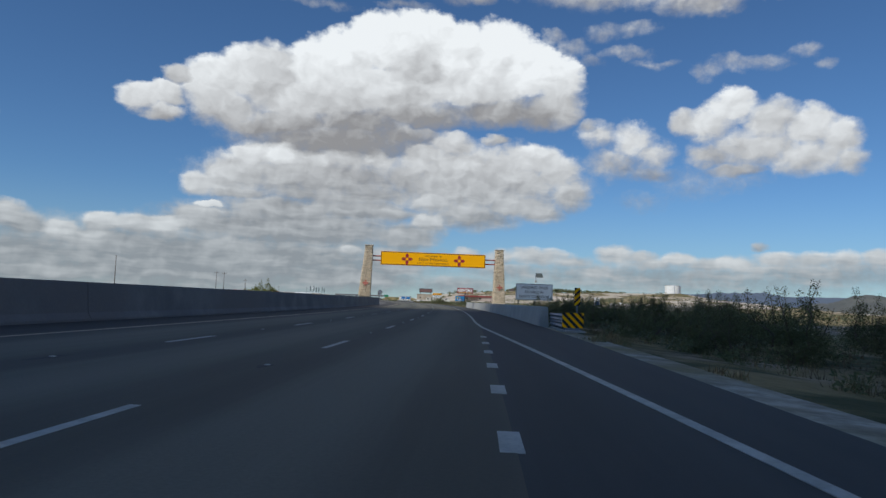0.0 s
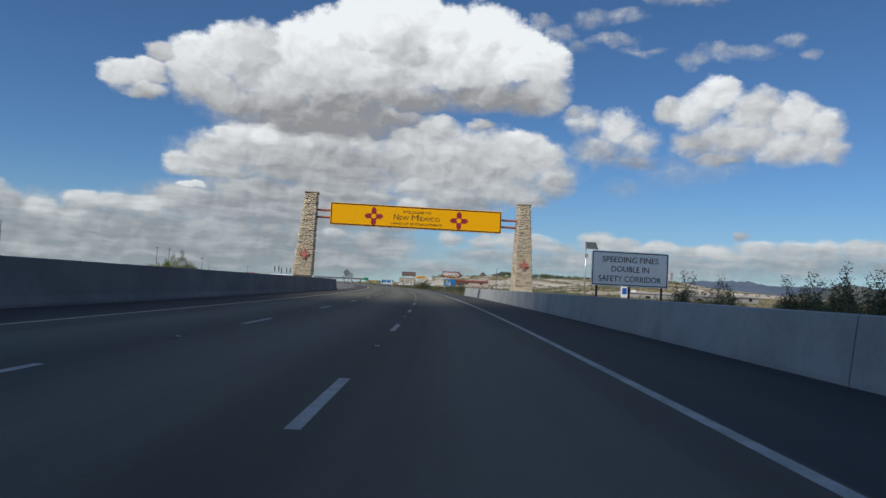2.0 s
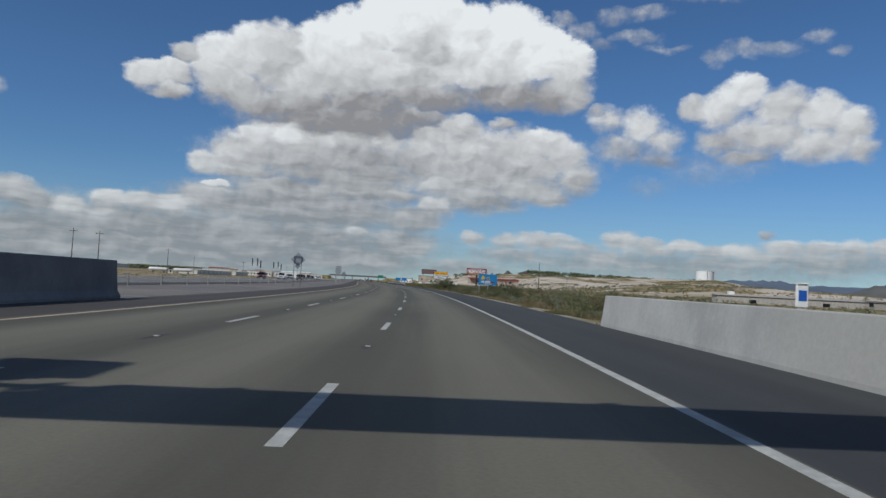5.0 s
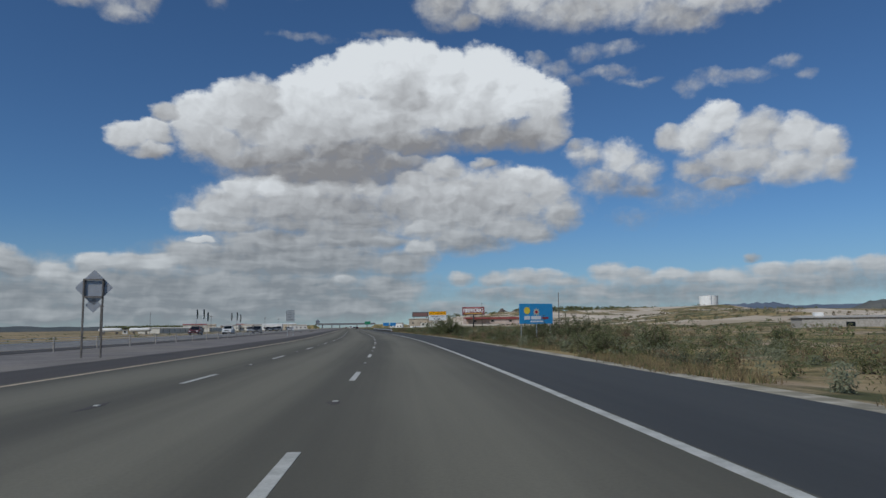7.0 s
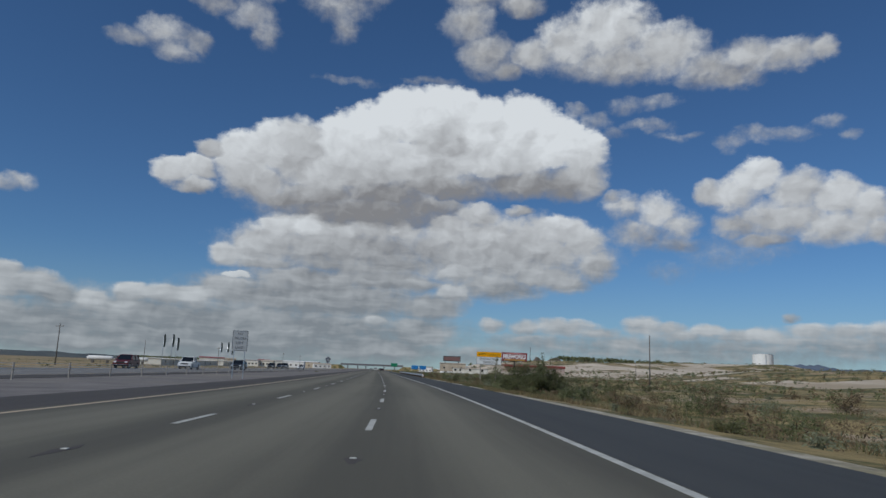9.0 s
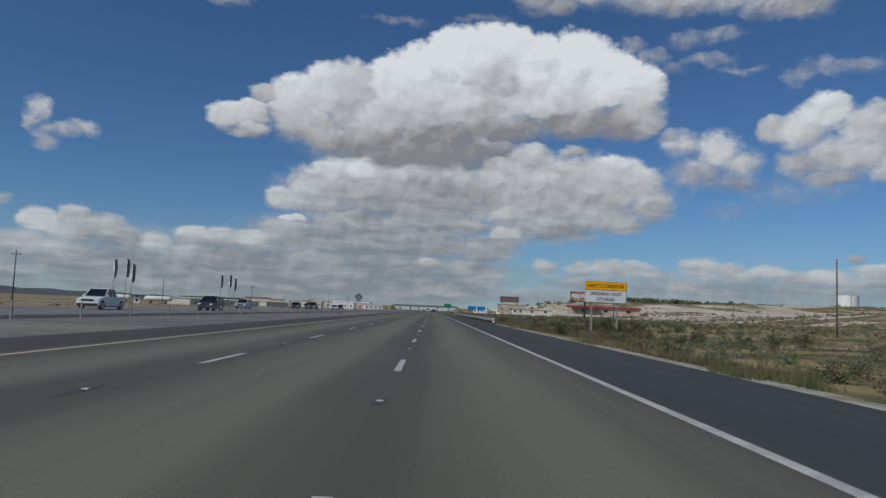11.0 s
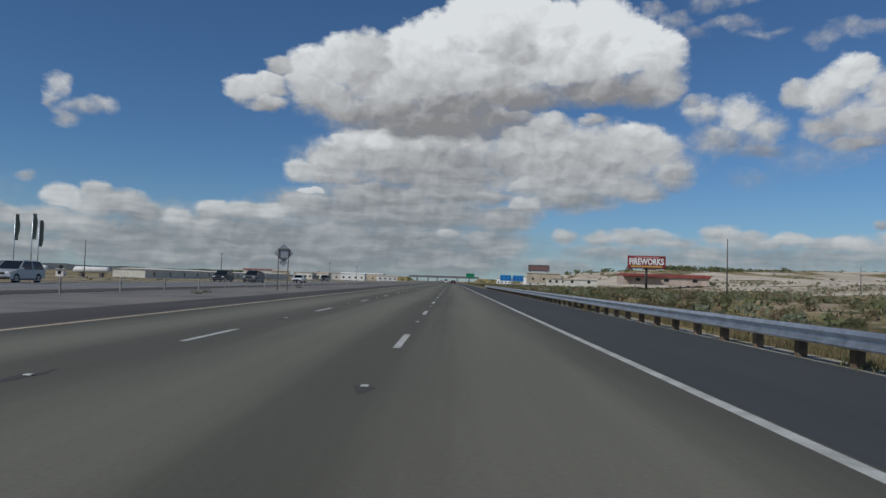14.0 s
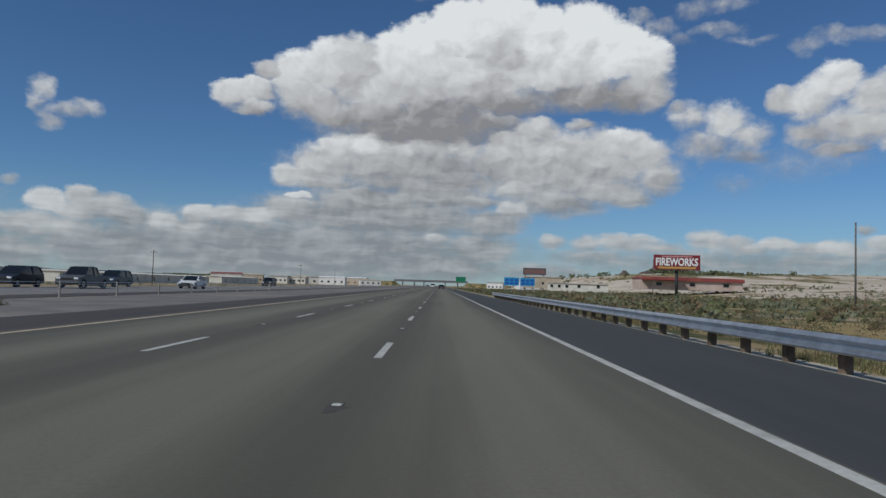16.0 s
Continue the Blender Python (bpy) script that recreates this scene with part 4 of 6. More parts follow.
def corridor_sign():
    root = thing("road_sign", "yellow and white road sign on two grey timber posts", "road sign", at_ground(-35.14, 406.2, 16.0))
    w, h, z = 4.28, 2.14, 3.63
    panel = part("sign_panel", rounded_plate(w, h, 0.12, 0.04, 0, z), SIGN_WHITE, root, "white sign panel with a black border")
    part("warning_panel", rounded_plate(w - 0.06, 0.80, 0.10, 0.01, -0.012, z + h / 2 - 0.43), SIGN_YELLOW, panel, "yellow warning panel")
    border(panel, w, h, z, 0.03, 0.035, SIGN_BLACK, -0.018)
    part("border", boxed(-w / 2 + 0.05, w / 2 - 0.05, -0.018, -0.010, z + 0.20, z + 0.235), SIGN_BLACK, panel)
    words("lettering", "SAFETY CORRIDOR", 3.75, 0.36, 0, -0.016, z + 0.62, SIGN_BLACK, panel)
    words("lettering", "SPEEDING FINES", 3.2, 0.33, 0, -0.004, z - 0.15, SIGN_BLACK, panel)
    words("lettering", "DOUBLED", 1.85, 0.33, 0, -0.004, z - 0.67, SIGN_BLACK, panel)
    for x in (-1.38, 1.22):
        post(root, x, z + h / 2 - 0.2, GREY_POST, size=0.075, depth=0.06)


def tourist_sign(m, label, emblem=True):
    root = thing("blue_sign", label, "road sign", m, "blue roadside signs")
    w, h, z = 3.04, 1.62, 2.07
    panel = part("sign_panel", rounded_plate(w, h, 0.03, 0.05, 0, z), SIGN_BLUE, root, "sky-blue sign panel")
    if emblem:
        part("sun_disc", disc(0.27, 24, 0.10), plain("yellow_paint", (0.85, 0.62, 0.06), 0.5), panel, "yellow disc", Matrix.Translation((-0.83, -0.002, z + 0.25)))
        part("flower", disc(0.33, 16, -0.45), plain("cream_paint", (0.62, 0.58, 0.40), 0.5), panel, "cream flower", Matrix.Translation((0.02, -0.002, z + 0.14)))
        part("flower_heart", disc(0.13, 16), SIGN_RED, panel, "dark red flower heart", Matrix.Translation((0.02, -0.010, z + 0.14)))
        for x0, x1 in ((-1.08, -0.58), (-0.46, 0.42)):
            part("writing_bar", boxed(x0, x1, -0.010, 0.004, z - 0.46, z - 0.18), SIGN_WHITE, panel)
        part("writing_bar", boxed(0.50, 1.12, -0.008, 0.004, z - 0.42, z - 0.28), SIGN_RED, panel)
        part("writing_bar", boxed(-0.55, 0.62, -0.010, 0.004, z - 0.68, z - 0.56), SIGN_WHITE, panel)
    else:
        for k in range(2):
            for x in (-0.95, 0.0, 0.95):
                part("writing_bar", boxed(x - 0.33, x + 0.33, -0.010, 0.004, z - 0.55 + 0.62 * k, z - 0.15 + 0.62 * k), SIGN_NAVY, panel)
    for x in (-1.35, 0.05, 1.33):
        post(root, x, z + h / 2 - 0.1, GALVANISED, -0.7, 0.03, 0.03)


FADED_BLACK = plain("faded_black_paint", (0.10, 0.105, 0.11), 0.6)


def trucks_sign():
    root = thing("median_sign", "white sign for trucks on two thin posts in the median", "road sign", at_ground(-50.93, 339.7, 13.0))
    w, h, z = 1.22, 1.62, 2.95
    # a greyer white than the other sign sheets
    panel = part("sign_panel", rounded_plate(w, h, 0.06, 0.02, 0, z), plain("greyed_white_sheet", (0.34, 0.36, 0.37), 0.5), root, "greyish white sign panel")
    border(panel, w, h, z, 0.02, 0.025, SIGN_BLACK)
    for text, wide, zz in (("NO", 0.38, 0.55), ("TRUCKS", 0.92, 0.19), ("LEFT", 0.60, -0.17), ("LANE", 0.66, -0.54)):
        words("lettering", text, wide, 0.20, 0, -0.004, z + zz, FADED_BLACK, panel, 0.005)
    for x in (-0.42, 0.42):
        post(root, x, z + h / 2 - 0.1, GALVANISED, -0.5, 0.03, 0.03)


def warning_back(m):
    """A diamond warning sign seen from behind, on a frame of two posts."""
    root = thing("warning_sign", "back of a grey diamond warning sign on two posts", "road sign", m, "median warning signs")
    for r, z, y, name in ((0.80, 3.02, 0.10, "diamond_panel"), (0.34, 2.26, 0.10, "lower_panel")):
        bm = rounded_plate(r * 1.414, r * 1.414, 0.06, 0.02)
        bmesh.ops.rotate(bm, verts=bm.verts, matrix=Matrix.Rotation(radians(45), 3, "Y"))
        part(name, bm, ALUMINIUM, root, "bare grey aluminium panel", Matrix.Translation((0, y, z)))
    for x in (-0.40, 0.40):
        post(root, x, 3.42, POLE, -0.5, 0.035, 0.035, y=0.0)
    for z in (2.62, 3.38):
        part("brace", boxed(-0.40, 0.40, -0.02, 0.05, z - 0.03, z + 0.03), POLE, root)


speeding_sign()
corridor_sign()
tourist_sign(at_ground(-16.63, 293.0, 27.0), "sky-blue roadside sign with a yellow sun on three thin posts")
tourist_sign(road_pose(606.0, 12.0, 0.4, 4), "small blue services sign on thin posts far along the verge", False)
tourist_sign(road_pose(609.0, 15.6, 0.4, 4), "blue services sign beside its twin on thin posts", False)
trucks_sign()
warning_back(at_ground(-37.1, 264.3, 12.0))
warning_back(at_ground(-78.24, 459.9, 14.0))
green = thing("green_sign", "small green road sign far along the verge", "road sign", road_pose(775, 6.8))
part("sign_panel", rounded_plate(4.2, 2.2, 0.15, 0.05, 0, 4.2), SIGN_GREEN, green, "green sign panel")
for x in (-1.6, 1.6):
    post(green, x, 5.5, GALVANISED, -0.5, 0.07, 0.07)


def striped(w, h, z, step, parent, x=0.0, slope=1, m=None, ground=SIGN_YELLOW, bands=SIGN_BLACK, label="yellow panel with black slanting stripes"):
    """A yellow plate with slanting black bands."""
    plate = part("striped_panel", boxed(x - w / 2, x + w / 2, 0, 0.02, z - h / 2, z + h / 2, 0.004), ground, parent, label, m)
    k = -w - h
    while k < w + h:
        poly = []
        # a band between two slanting lines, clipped to the plate
        corners = [(-w / 2, -h / 2), (w / 2, -h / 2), (w / 2, h / 2), (-w / 2, h / 2)]
        def side(p, c):
            return p[1] - slope * p[0] - c
        for c, keep in ((k, 1), (k + step * 0.5, -1)):
            corners = corners if not poly else poly
            out = []
            for a, b in zip(corners, corners[1:] + corners[:1]):
                fa, fb = side(a, c) * keep, side(b, c) * keep
                if fa >= 0:
                    out.append(a)
                if fa * fb < 0:
                    t = fa / (fa - fb)
                    out.append((a[0] + (b[0] - a[0]) * t, a[1] + (b[1] - a[1]) * t))
            poly = out
            if len(poly) < 3:
                break
        if len(poly) >= 3:
            bm = bmesh.new()
            f = [bm.verts.new((x + p, -0.006, z + q)) for p, q in poly]
            b = [bm.verts.new((x + p, 0.004, z + q)) for p, q in poly]
            bm.faces.new(f)
            bm.faces.new(b[::-1])
            for i in range(len(f)):
                bm.faces.new((f[i], f[(i + 1) % len(f)], b[(i + 1) % len(f)], b[i]))
            bmesh.ops.recalc_face_normals(bm, faces=bm.faces)
            part("stripe", bm, bands, plate, "slanting stripe")
        k += step


marker = thing("hazard_marker", "narrow yellow and black hazard marker on a post", "road sign", at_ground(2.30, 103.1, 4.0))
striped(0.30, 0.95, 1.62, 0.34, marker, slope=1)
post(marker, 0.0, 2.0, DULL_STEEL, -0.4, 0.03, 0.03, y=0.02)


# ---------------------------------------------------------------- guardrails
def beam_profile(face):
    """The W section of a guardrail beam; the road lies to the side of -face."""
    pts = [(-0.01, 0.0), (-0.075, 0.025), (-0.085, 0.045), (-0.075, 0.06), (-0.005, 0.125), (0.0, 0.15), (-0.01, 0.17), (-0.075, 0.215), (-0.085, 0.235), (-0.075, 0.25), (0.0, 0.31)]
    return [(p * face, z) for p, z in pts]


def w_beam(u, z, s0, s1):
    prof = beam_profile(1)
    loop = [(u + a, z + b) for a, b in prof] + [(u + a + 0.008, z + b) for a, b in reversed(prof)]
    return sweep(loop, s0, s1, 4.0)


def guardrail(s0, s1, u=3.62, z=0.27):
    root = thing("guardrail", "galvanised steel guardrail on dark timber posts beside the shoulder", "guardrail")
    a = s0
    while a < s1 - 0.1:
        b = min(a + 7.62, s1)
        part("beam", w_beam(u, z, a, b + 0.08 if b < s1 else b), GALVANISED, root, "galvanised corrugated steel beam")
        a = b
    timber = mesh_of(boxed(-0.085, 0.085, -0.09, 0.09, -0.6, 0.56, 0.012), "post", WOOD_POST)
    block = mesh_of(boxed(-0.07, 0.07, -0.075, 0.075, -0.17, 0.17, 0.012), "block", WOOD_POST)
    k = s0 + 0.15
    while k < s1:
        part("post", timber, None, root, "dark timber post", road_pose(k, u + 0.24, -0.02))
        part("block", block, None, root, "timber spacer block", road_pose(k, u + 0.09, z + 0.155))
        k += 1.905
    striped(0.28, 0.52, 0.33, 0.16, root, slope=1, m=road_pose(s0 - 0.08, u + 0.06), ground=RUST, bands=SIGN_WHITE, label="rust-red end plate with white slanting stripes")


guardrail(413.8, 545.0)


def crash_cushion(s0=97.7, s1=103.0, u0=3.95, u1=4.75):
    """A steel crash cushion before the concrete barrier, with a striped nose."""
    root = thing("crash_cushion", "galvanised steel crash cushion with a striped yellow nose", "crash barrier")
    for u, face in ((u0, 1), (u1, -1)):
        for k in range(5):
            a = s0 + 0.25 + k * (s1 - s0 - 0.25) / 5
            for z in (0.12, 0.42):
                prof = [(u + p * (1 if face > 0 else -1) * 0.8 - 0.012 * k * 0, z + q) for p, q in beam_profile(1)]
                loop = prof + [(p + 0.008 * face, q) for p, q in reversed(prof)]
                part("fender_panel", sweep(loop, a, a + (s1 - s0 - 0.25) / 5 + 0.04, 2.0), DULL_STEEL, root, "corrugated galvanised fender panel")
    for k in range(6):
        s = s0 + 0.3 + k * (s1 - s0 - 0.35) / 5
        part("diaphragm", boxed(-0.36, 0.36, -0.04, 0.04, 0.0, 0.72, 0.01), DULL_STEEL, root, "", road_pose(s, (u0 + u1) / 2))
    part("ground_plate", boxed(-0.45, 0.45, -0.9, s1 - s0, -0.05, 0.02), CONCRETE, root, "concrete pad", road_pose(s0, (u0 + u1) / 2))
    nose = road_pose(s0, (u0 + u1) / 2)
    striped(0.97, 0.68, 0.47, 0.36, root, slope=-1, m=nose)
    part("bracket", boxed(-0.3, 0.3, 0.02, 0.3, 0.0, 0.7, 0.02), DULL_STEEL, root, "", nose)


crash_cushion()


# ---------------------------------------------------------------- the median's cable barrier
cable = thing("cable_barrier", "thin cable barrier on steel posts along the median", "barrier")
cable_post = mesh_of(boxed(-0.035, 0.035, -0.05, 0.05, -0.4, 0.86, 0.008), "post", GREY_POST)
k = 214.0
while k < 640:
    part("post", cable_post, None, cable, "weathered steel post", road_pose(k, -21.6, -0.05))
    k += 6.4
for z in (0.50, 0.62, 0.76):
    part("cable", sweep([(-21.6 + 0.011 * math.cos(a), z + 0.011 * math.sin(a)) for a in (0.5, 1.9, 3.3, 4.7, 5.9)], 206, 900, 8.0), GALVANISED, cable, "steel cable")

# ---------------------------------------------------------------- the cloud whose shadow lies on the road's first stretch
def shade_cloud():
    """A flat-based cumulus high behind the road, out of sight, that shades the road up to the gate."""
    rnd = random.Random(5)
    bm = bmesh.new()
    bmesh.ops.create_icosphere(bm, subdivisions=5, radius=1.0)
    for v in bm.verts:
        p = v.co.copy()
        bump = noise.fractal(p * 2.6, 1.0, 2.0, 4) * 0.10
        v.co = Vector((p.x * 330, p.y * 262, (p.z * 70 if p.z > 0 else p.z * 14))) * (1 + bump)
    m = surface("cloud_vapour", (0.85, 0.85, 0.86), (0.92, 0.92, 0.92), 0.01, 1.0, 0.0, 0.05, speck=0.02)
    ob = new("cloud", mesh_of(bm, "cloud", m, True))
    ob.matrix_basis = Matrix.Translation(road_at(-110, 10) + sun_way * 3000) @ Matrix.Rotation(radians(6), 4, "Z")
    tagged(ob, "grey-based white cumulus cloud that shades the road", "cloud", "", "structure")


shade_cloud()


# ---------------------------------------------------------------- poles
def utility_pole(x, y, top, arm=True, label="tall weathered timber utility pole"):
    root = thing("utility_pole", label, "utility pole", Matrix.Translation((x, y, 0)), "utility poles")
    part("pole", tubed((0, 0, -1.5), (0, 0, top), 0.15, 0.10, 8), POLE, root, "", smooth=True)
    if arm:
        part("crossarm", boxed(-1.1, 1.1, -0.06, 0.06, top - 0.75, top - 0.6), POLE, root)
        for k in (-0.95, -0.35, 0.35, 0.95):
            part("insulator", tubed((k, 0, top - 0.6), (k, 0, top - 0.38), 0.05, 0.035, 6), GREY_POST, root)
    return root


for x, y, top, arm in ((-114.0, 262.6, 11.0, False), (-121.9, 353.9, 10.2, True), (-125.9, 372.0, 10.6, True), (-147.1, 454.6, 9.4, True), (-192.2, 576.4, 9.4, False), (-188.6, 641.9, 9.0, True),
                       (-4.2, 437.9, 10.2, False), (-29.3, 558.2, 11.2, False), (-40.0, 760.0, 15.0, False), (20.0, 640.0, 9.0, False), (-210.0, 800.0, 10.0, True), (-240.0, 930.0, 10.5, True)):
    utility_pole(x, y, top, arm)


def solar_pole():
    root = thing("solar_pole", "slender grey pole with a tilted solar panel behind the barrier", "pole", at_ground(3.0, 183.4, 20.0, -0.4))
    part("pole", tubed((0, 0, -0.4), (0, 0, 6.4), 0.06, 0.045, 10), GALVANISED, root, "grey steel pole", smooth=True)
    panel = boxed(-0.02, 1.15, -0.02, 0.02, -0.45, 0.45, 0.01)
    part("solar_panel", panel, plain("solar_glass", (0.10, 0.11, 0.10), 0.25), root, "tilted dark solar panel", Matrix.Translation((0, -0.1, 6.25)) @ Matrix.Rotation(radians(-38), 4, "X"))
    part("panel_frame", boxed(-0.05, 0.06, -0.1, 0.1, 5.9, 6.3, 0.01), GALVANISED, root)
    part("control_box", boxed(-0.14, 0.14, -0.22, -0.06, 5.1, 5.4, 0.01), GREY_POST, root)


solar_pole()


def banner_poles(x, y, turn):
    """Three tall poles with long dark banners."""
    for dx, dy, top in ((0, 0, 6.4), (1.7, 0.3, 6.5), (3.1, -0.4, 5.8)):
        root = thing("banner_pole", "tall thin pole with a long dark green banner", "flag pole", at_ground(x + dx, y + dy, turn), "banner poles")
        part("pole", tubed((0, 0, -0.5), (0, 0, top), 0.06, 0.04, 8), GALVANISED, root, "", smooth=True)
        bm = bmesh.new()
        rows = 9
        vs = []
        for i in range(rows + 1):
            z = top - 0.1 - i * 2.5 / rows
            sway = 0.06 * math.sin(i * 1.1 + dx)
            wide = 0.42 * (0.6 + 0.4 * math.sin(math.pi * (i + 1.2) / (rows + 2)))
            vs.append([bm.verts.new((0.05, 0, z)), bm.verts.new((0.05 + wide * 0.5, sway, z)), bm.verts.new((0.05 + wide, -sway, z))])
        for a, b in zip(vs, vs[1:]):
            for i in range(2):
                bm.faces.new((a[i], a[i + 1], b[i + 1], b[i]))
        geom = bmesh.ops.solidify(bm, geom=bm.faces[:], thickness=0.012)
        part("banner", bm, BANNER, root, "dark green fabric banner", smooth=True)


BANNER = plain("dark_green_fabric", (0.060, 0.078, 0.075), 0.9)
banner_poles(-100.8, 420.8, 12)
banner_poles(-107.8, 463.4, 12)


# ---------------------------------------------------------------- buildings and far things
def shed_roof(w, d, h, over=0.3, ridge=0.8):
    bm = bmesh.new()
    x, y = w / 2 + over, d / 2 + over
    a = [bm.verts.new(p) for p in ((-x, -y, h), (x, -y, h), (x, y, h), (-x, y, h), (-x, 0, h + ridge), (x, 0, h + ridge))]
    for q in ((0, 1, 5, 4), (2, 3, 4, 5), (0, 4, 3), (1, 2, 5), (3, 2, 1, 0)):
        bm.faces.new([a[i] for i in q])
    bmesh.ops.recalc_face_normals(bm, faces=bm.faces)
    return bm


def building(name, label, m, w, d, h, wall, roof, windows, ridge=0.8, win=(1.2, 1.2, 1.1), group=""):
    """A low building, its front towards -y: walls, roof, framed windows with real depth."""
    root = thing(name, label, "building", m, group)
    part("wall", boxed(-w / 2, w / 2, -d / 2, d / 2, -1.0, h), wall, root)
    part("roof", shed_roof(w, d, h + 0.002, 0.35, ridge), roof, root)
    ww, wh, sill = win
    frame_me = boxed(-ww / 2 - 0.1, ww / 2 + 0.1, -0.08, 0.02, sill - 0.1, sill + wh + 0.1, 0.02)
    frame_me = mesh_of(frame_me, "window_frame", GREY_POST)
    pane_me = mesh_of(boxed(-ww / 2, ww / 2, -0.10, -0.05, sill, sill + wh), "pane", GLASS)
    for k in range(windows):
        x = -w / 2 + (k + 0.5) * w / windows
        f = part("window", frame_me, None, root, "", Matrix.Translation((x, -d / 2, 0)))
        part("pane", pane_me, None, f, "dark glass")
    return root


# the long white sheds beyond the opposite carriageway
def long_shed(a, b, depth, h, bays, name="warehouse"):
    a, b = Vector((*a, 0)), Vector((*b, 0))
    d = b - a
    turn = math.degrees(math.atan2(d.y, d.x))
    m = Matrix.Translation((a + b) / 2 - Vector((0, 0, 0.95))) @ Matrix.Rotation(radians(turn), 4, "Z")
    return building(name, "long low white warehouse with a row of dark openings", m, d.length, depth, h, CREAM_WALL, CREAM_WALL, bays, 0.5, (1.1, 1.5, 0.6), "long white warehouses")


long_shed((-225.0, 640.0), (-262.0, 790.0), 12, 3.0, 9)
long_shed((-267.0, 812.0), (-289.0, 900.0), 12, 3.4, 6)


def gas_tank(m, group="gas tanks"):
    """A white horizontal pressure tank on two dark saddles."""
    root = thing("gas_tank", "long white gas tank on two dark saddles", "tank", m, group)
    bm = bmesh.new()
    r, half, n, rings = 1.0, 4.6, 16, []
    for x, k in ((-half - 0.9, 0.05), (-half - 0.75, 0.5), (-half - 0.4, 0.85), (-half, 1.0), (half, 1.0), (half + 0.4, 0.85), (half + 0.75, 0.5), (half + 0.9, 0.05)):
        rings.append([bm.verts.new((x, r * k * math.cos(2 * math.pi * i / n), 2.6 + r * k * math.sin(2 * math.pi * i / n))) for i in range(n)])
    for a, b in zip(rings, rings[1:]):
        for i in range(n):
            bm.faces.new((a[i], a[(i + 1) % n], b[(i + 1) % n], b[i]))
    bm.faces.new(rings[0])
    bm.faces.new(rings[-1][::-1])
    bmesh.ops.recalc_face_normals(bm, faces=bm.faces)
    part("tank_body", bm, WHITE_PAINT, root, "white painted steel tank", smooth=True)
    for x in (-3.0, 3.0):
        part("saddle", boxed(x - 0.45, x + 0.45, -0.8, 0.8, -1.7, 1.75, 0.05), POLE, root, "dark grey saddle")
    part("valve", tubed((0.5, 0, 3.5), (0.5, 0, 4.0), 0.18, 0.14, 8), BLACK_TRIM, root)


gas_tank(at_ground(-215.5, 582.0, -160, -1.4))
gas_tank(at_ground(-210.6, 602.3, -160, -1.4))
hut = building("pump_hut", "small white hut with a dark vent between gas tanks", at_ground(-213.5, 592.5, 20, -1.3), 2.2, 2.0, 2.4, WHITE_PAINT, GREY_POST, 1, 0.3, (0.7, 0.9, 1.0))
part("vent", boxed(-0.4, 0.4, -0.4, 0.4, 2.6, 3.7, 0.05), BLACK_TRIM, hut, "dark roof vent")


def water_tank():
    x, y = 263.0, 1268.0
    root = thing("water_tank", "wide white steel water tank on a hilltop", "water tank", Matrix.Translation((x, y, 0)))
    bm = bmesh.new()
    tube(bm, (0, 0, 18), (0, 0, 38.5), 12.5, 12.5, 40)
    part("tank_body", bm, WHITE_PAINT, root, "white painted steel shell", smooth=False)
    part("roof", tubed((0, 0, 38.5), (0, 0, 39.5), 12.7, 2.0, 40), WHITE_PAINT, root)
    part("ladder", boxed(-0.4, 0.4, -12.9, -12.5, 18, 38.6), GALVANISED, root)


water_tank()


def fireworks_board():
    root = thing("billboard", "red and white fireworks billboard on one black pillar", "billboard", at_ground(-38.6, 684.8, 2.0, 1.0))
    w, z0, z1 = 6.85, 7.2, 11.8
    panel = part("sign_panel", boxed(-w, w, 0, 0.5, z0, z1, 0.05), plain("crimson_board", (0.19, 0.026, 0.030), 0.5), root, "dark red billboard panel")
    words("lettering", "FIREWORKS", 12.4, 2.45, 0, -0.02, 9.65, SIGN_WHITE, panel, 0.05, 0.03)
    part("writing_bar", boxed(-5.6, 5.6, -0.05, 0.01, 7.55, 8.15), plain("gold_paint", (0.50, 0.30, 0.08), 0.5), panel)
    part("writing_bar", boxed(-4.5, 4.5, -0.05, 0.01, 11.1, 11.45), plain("pink_paint", (0.55, 0.25, 0.25), 0.5), panel)
    part("pillar", tubed((0, 0.3, -2), (0, 0.3, z0 + 0.2), 0.45, 0.45, 14), BLACK_TRIM, root, "black steel pillar", smooth=True)
    part("catwalk", boxed(-w, w, -0.8, 0.0, z0 - 0.25, z0 - 0.1), BLACK_TRIM, root)


fireworks_board()

board = thing("billboard", "dark roadside billboard frame on two legs", "billboard", at_ground(-106.0, 978.0, 12.0))
part("sign_panel", boxed(-8.3, 8.3, 0, 0.5, 11.0, 16.0, 0.05), plain("dark_board", (0.10, 0.09, 0.09), 0.6), board, "dark billboard panel")
part("poster", boxed(-7.4, 7.4, -0.06, 0.01, 11.8, 15.0), plain("faded_poster", (0.20, 0.11, 0.10), 0.6), board, "faded red poster")
for x in (-6.5, 6.5):
    part("leg", boxed(x - 0.3, x + 0.3, 0.1, 0.6, -1, 11.2), BLACK_TRIM, board)

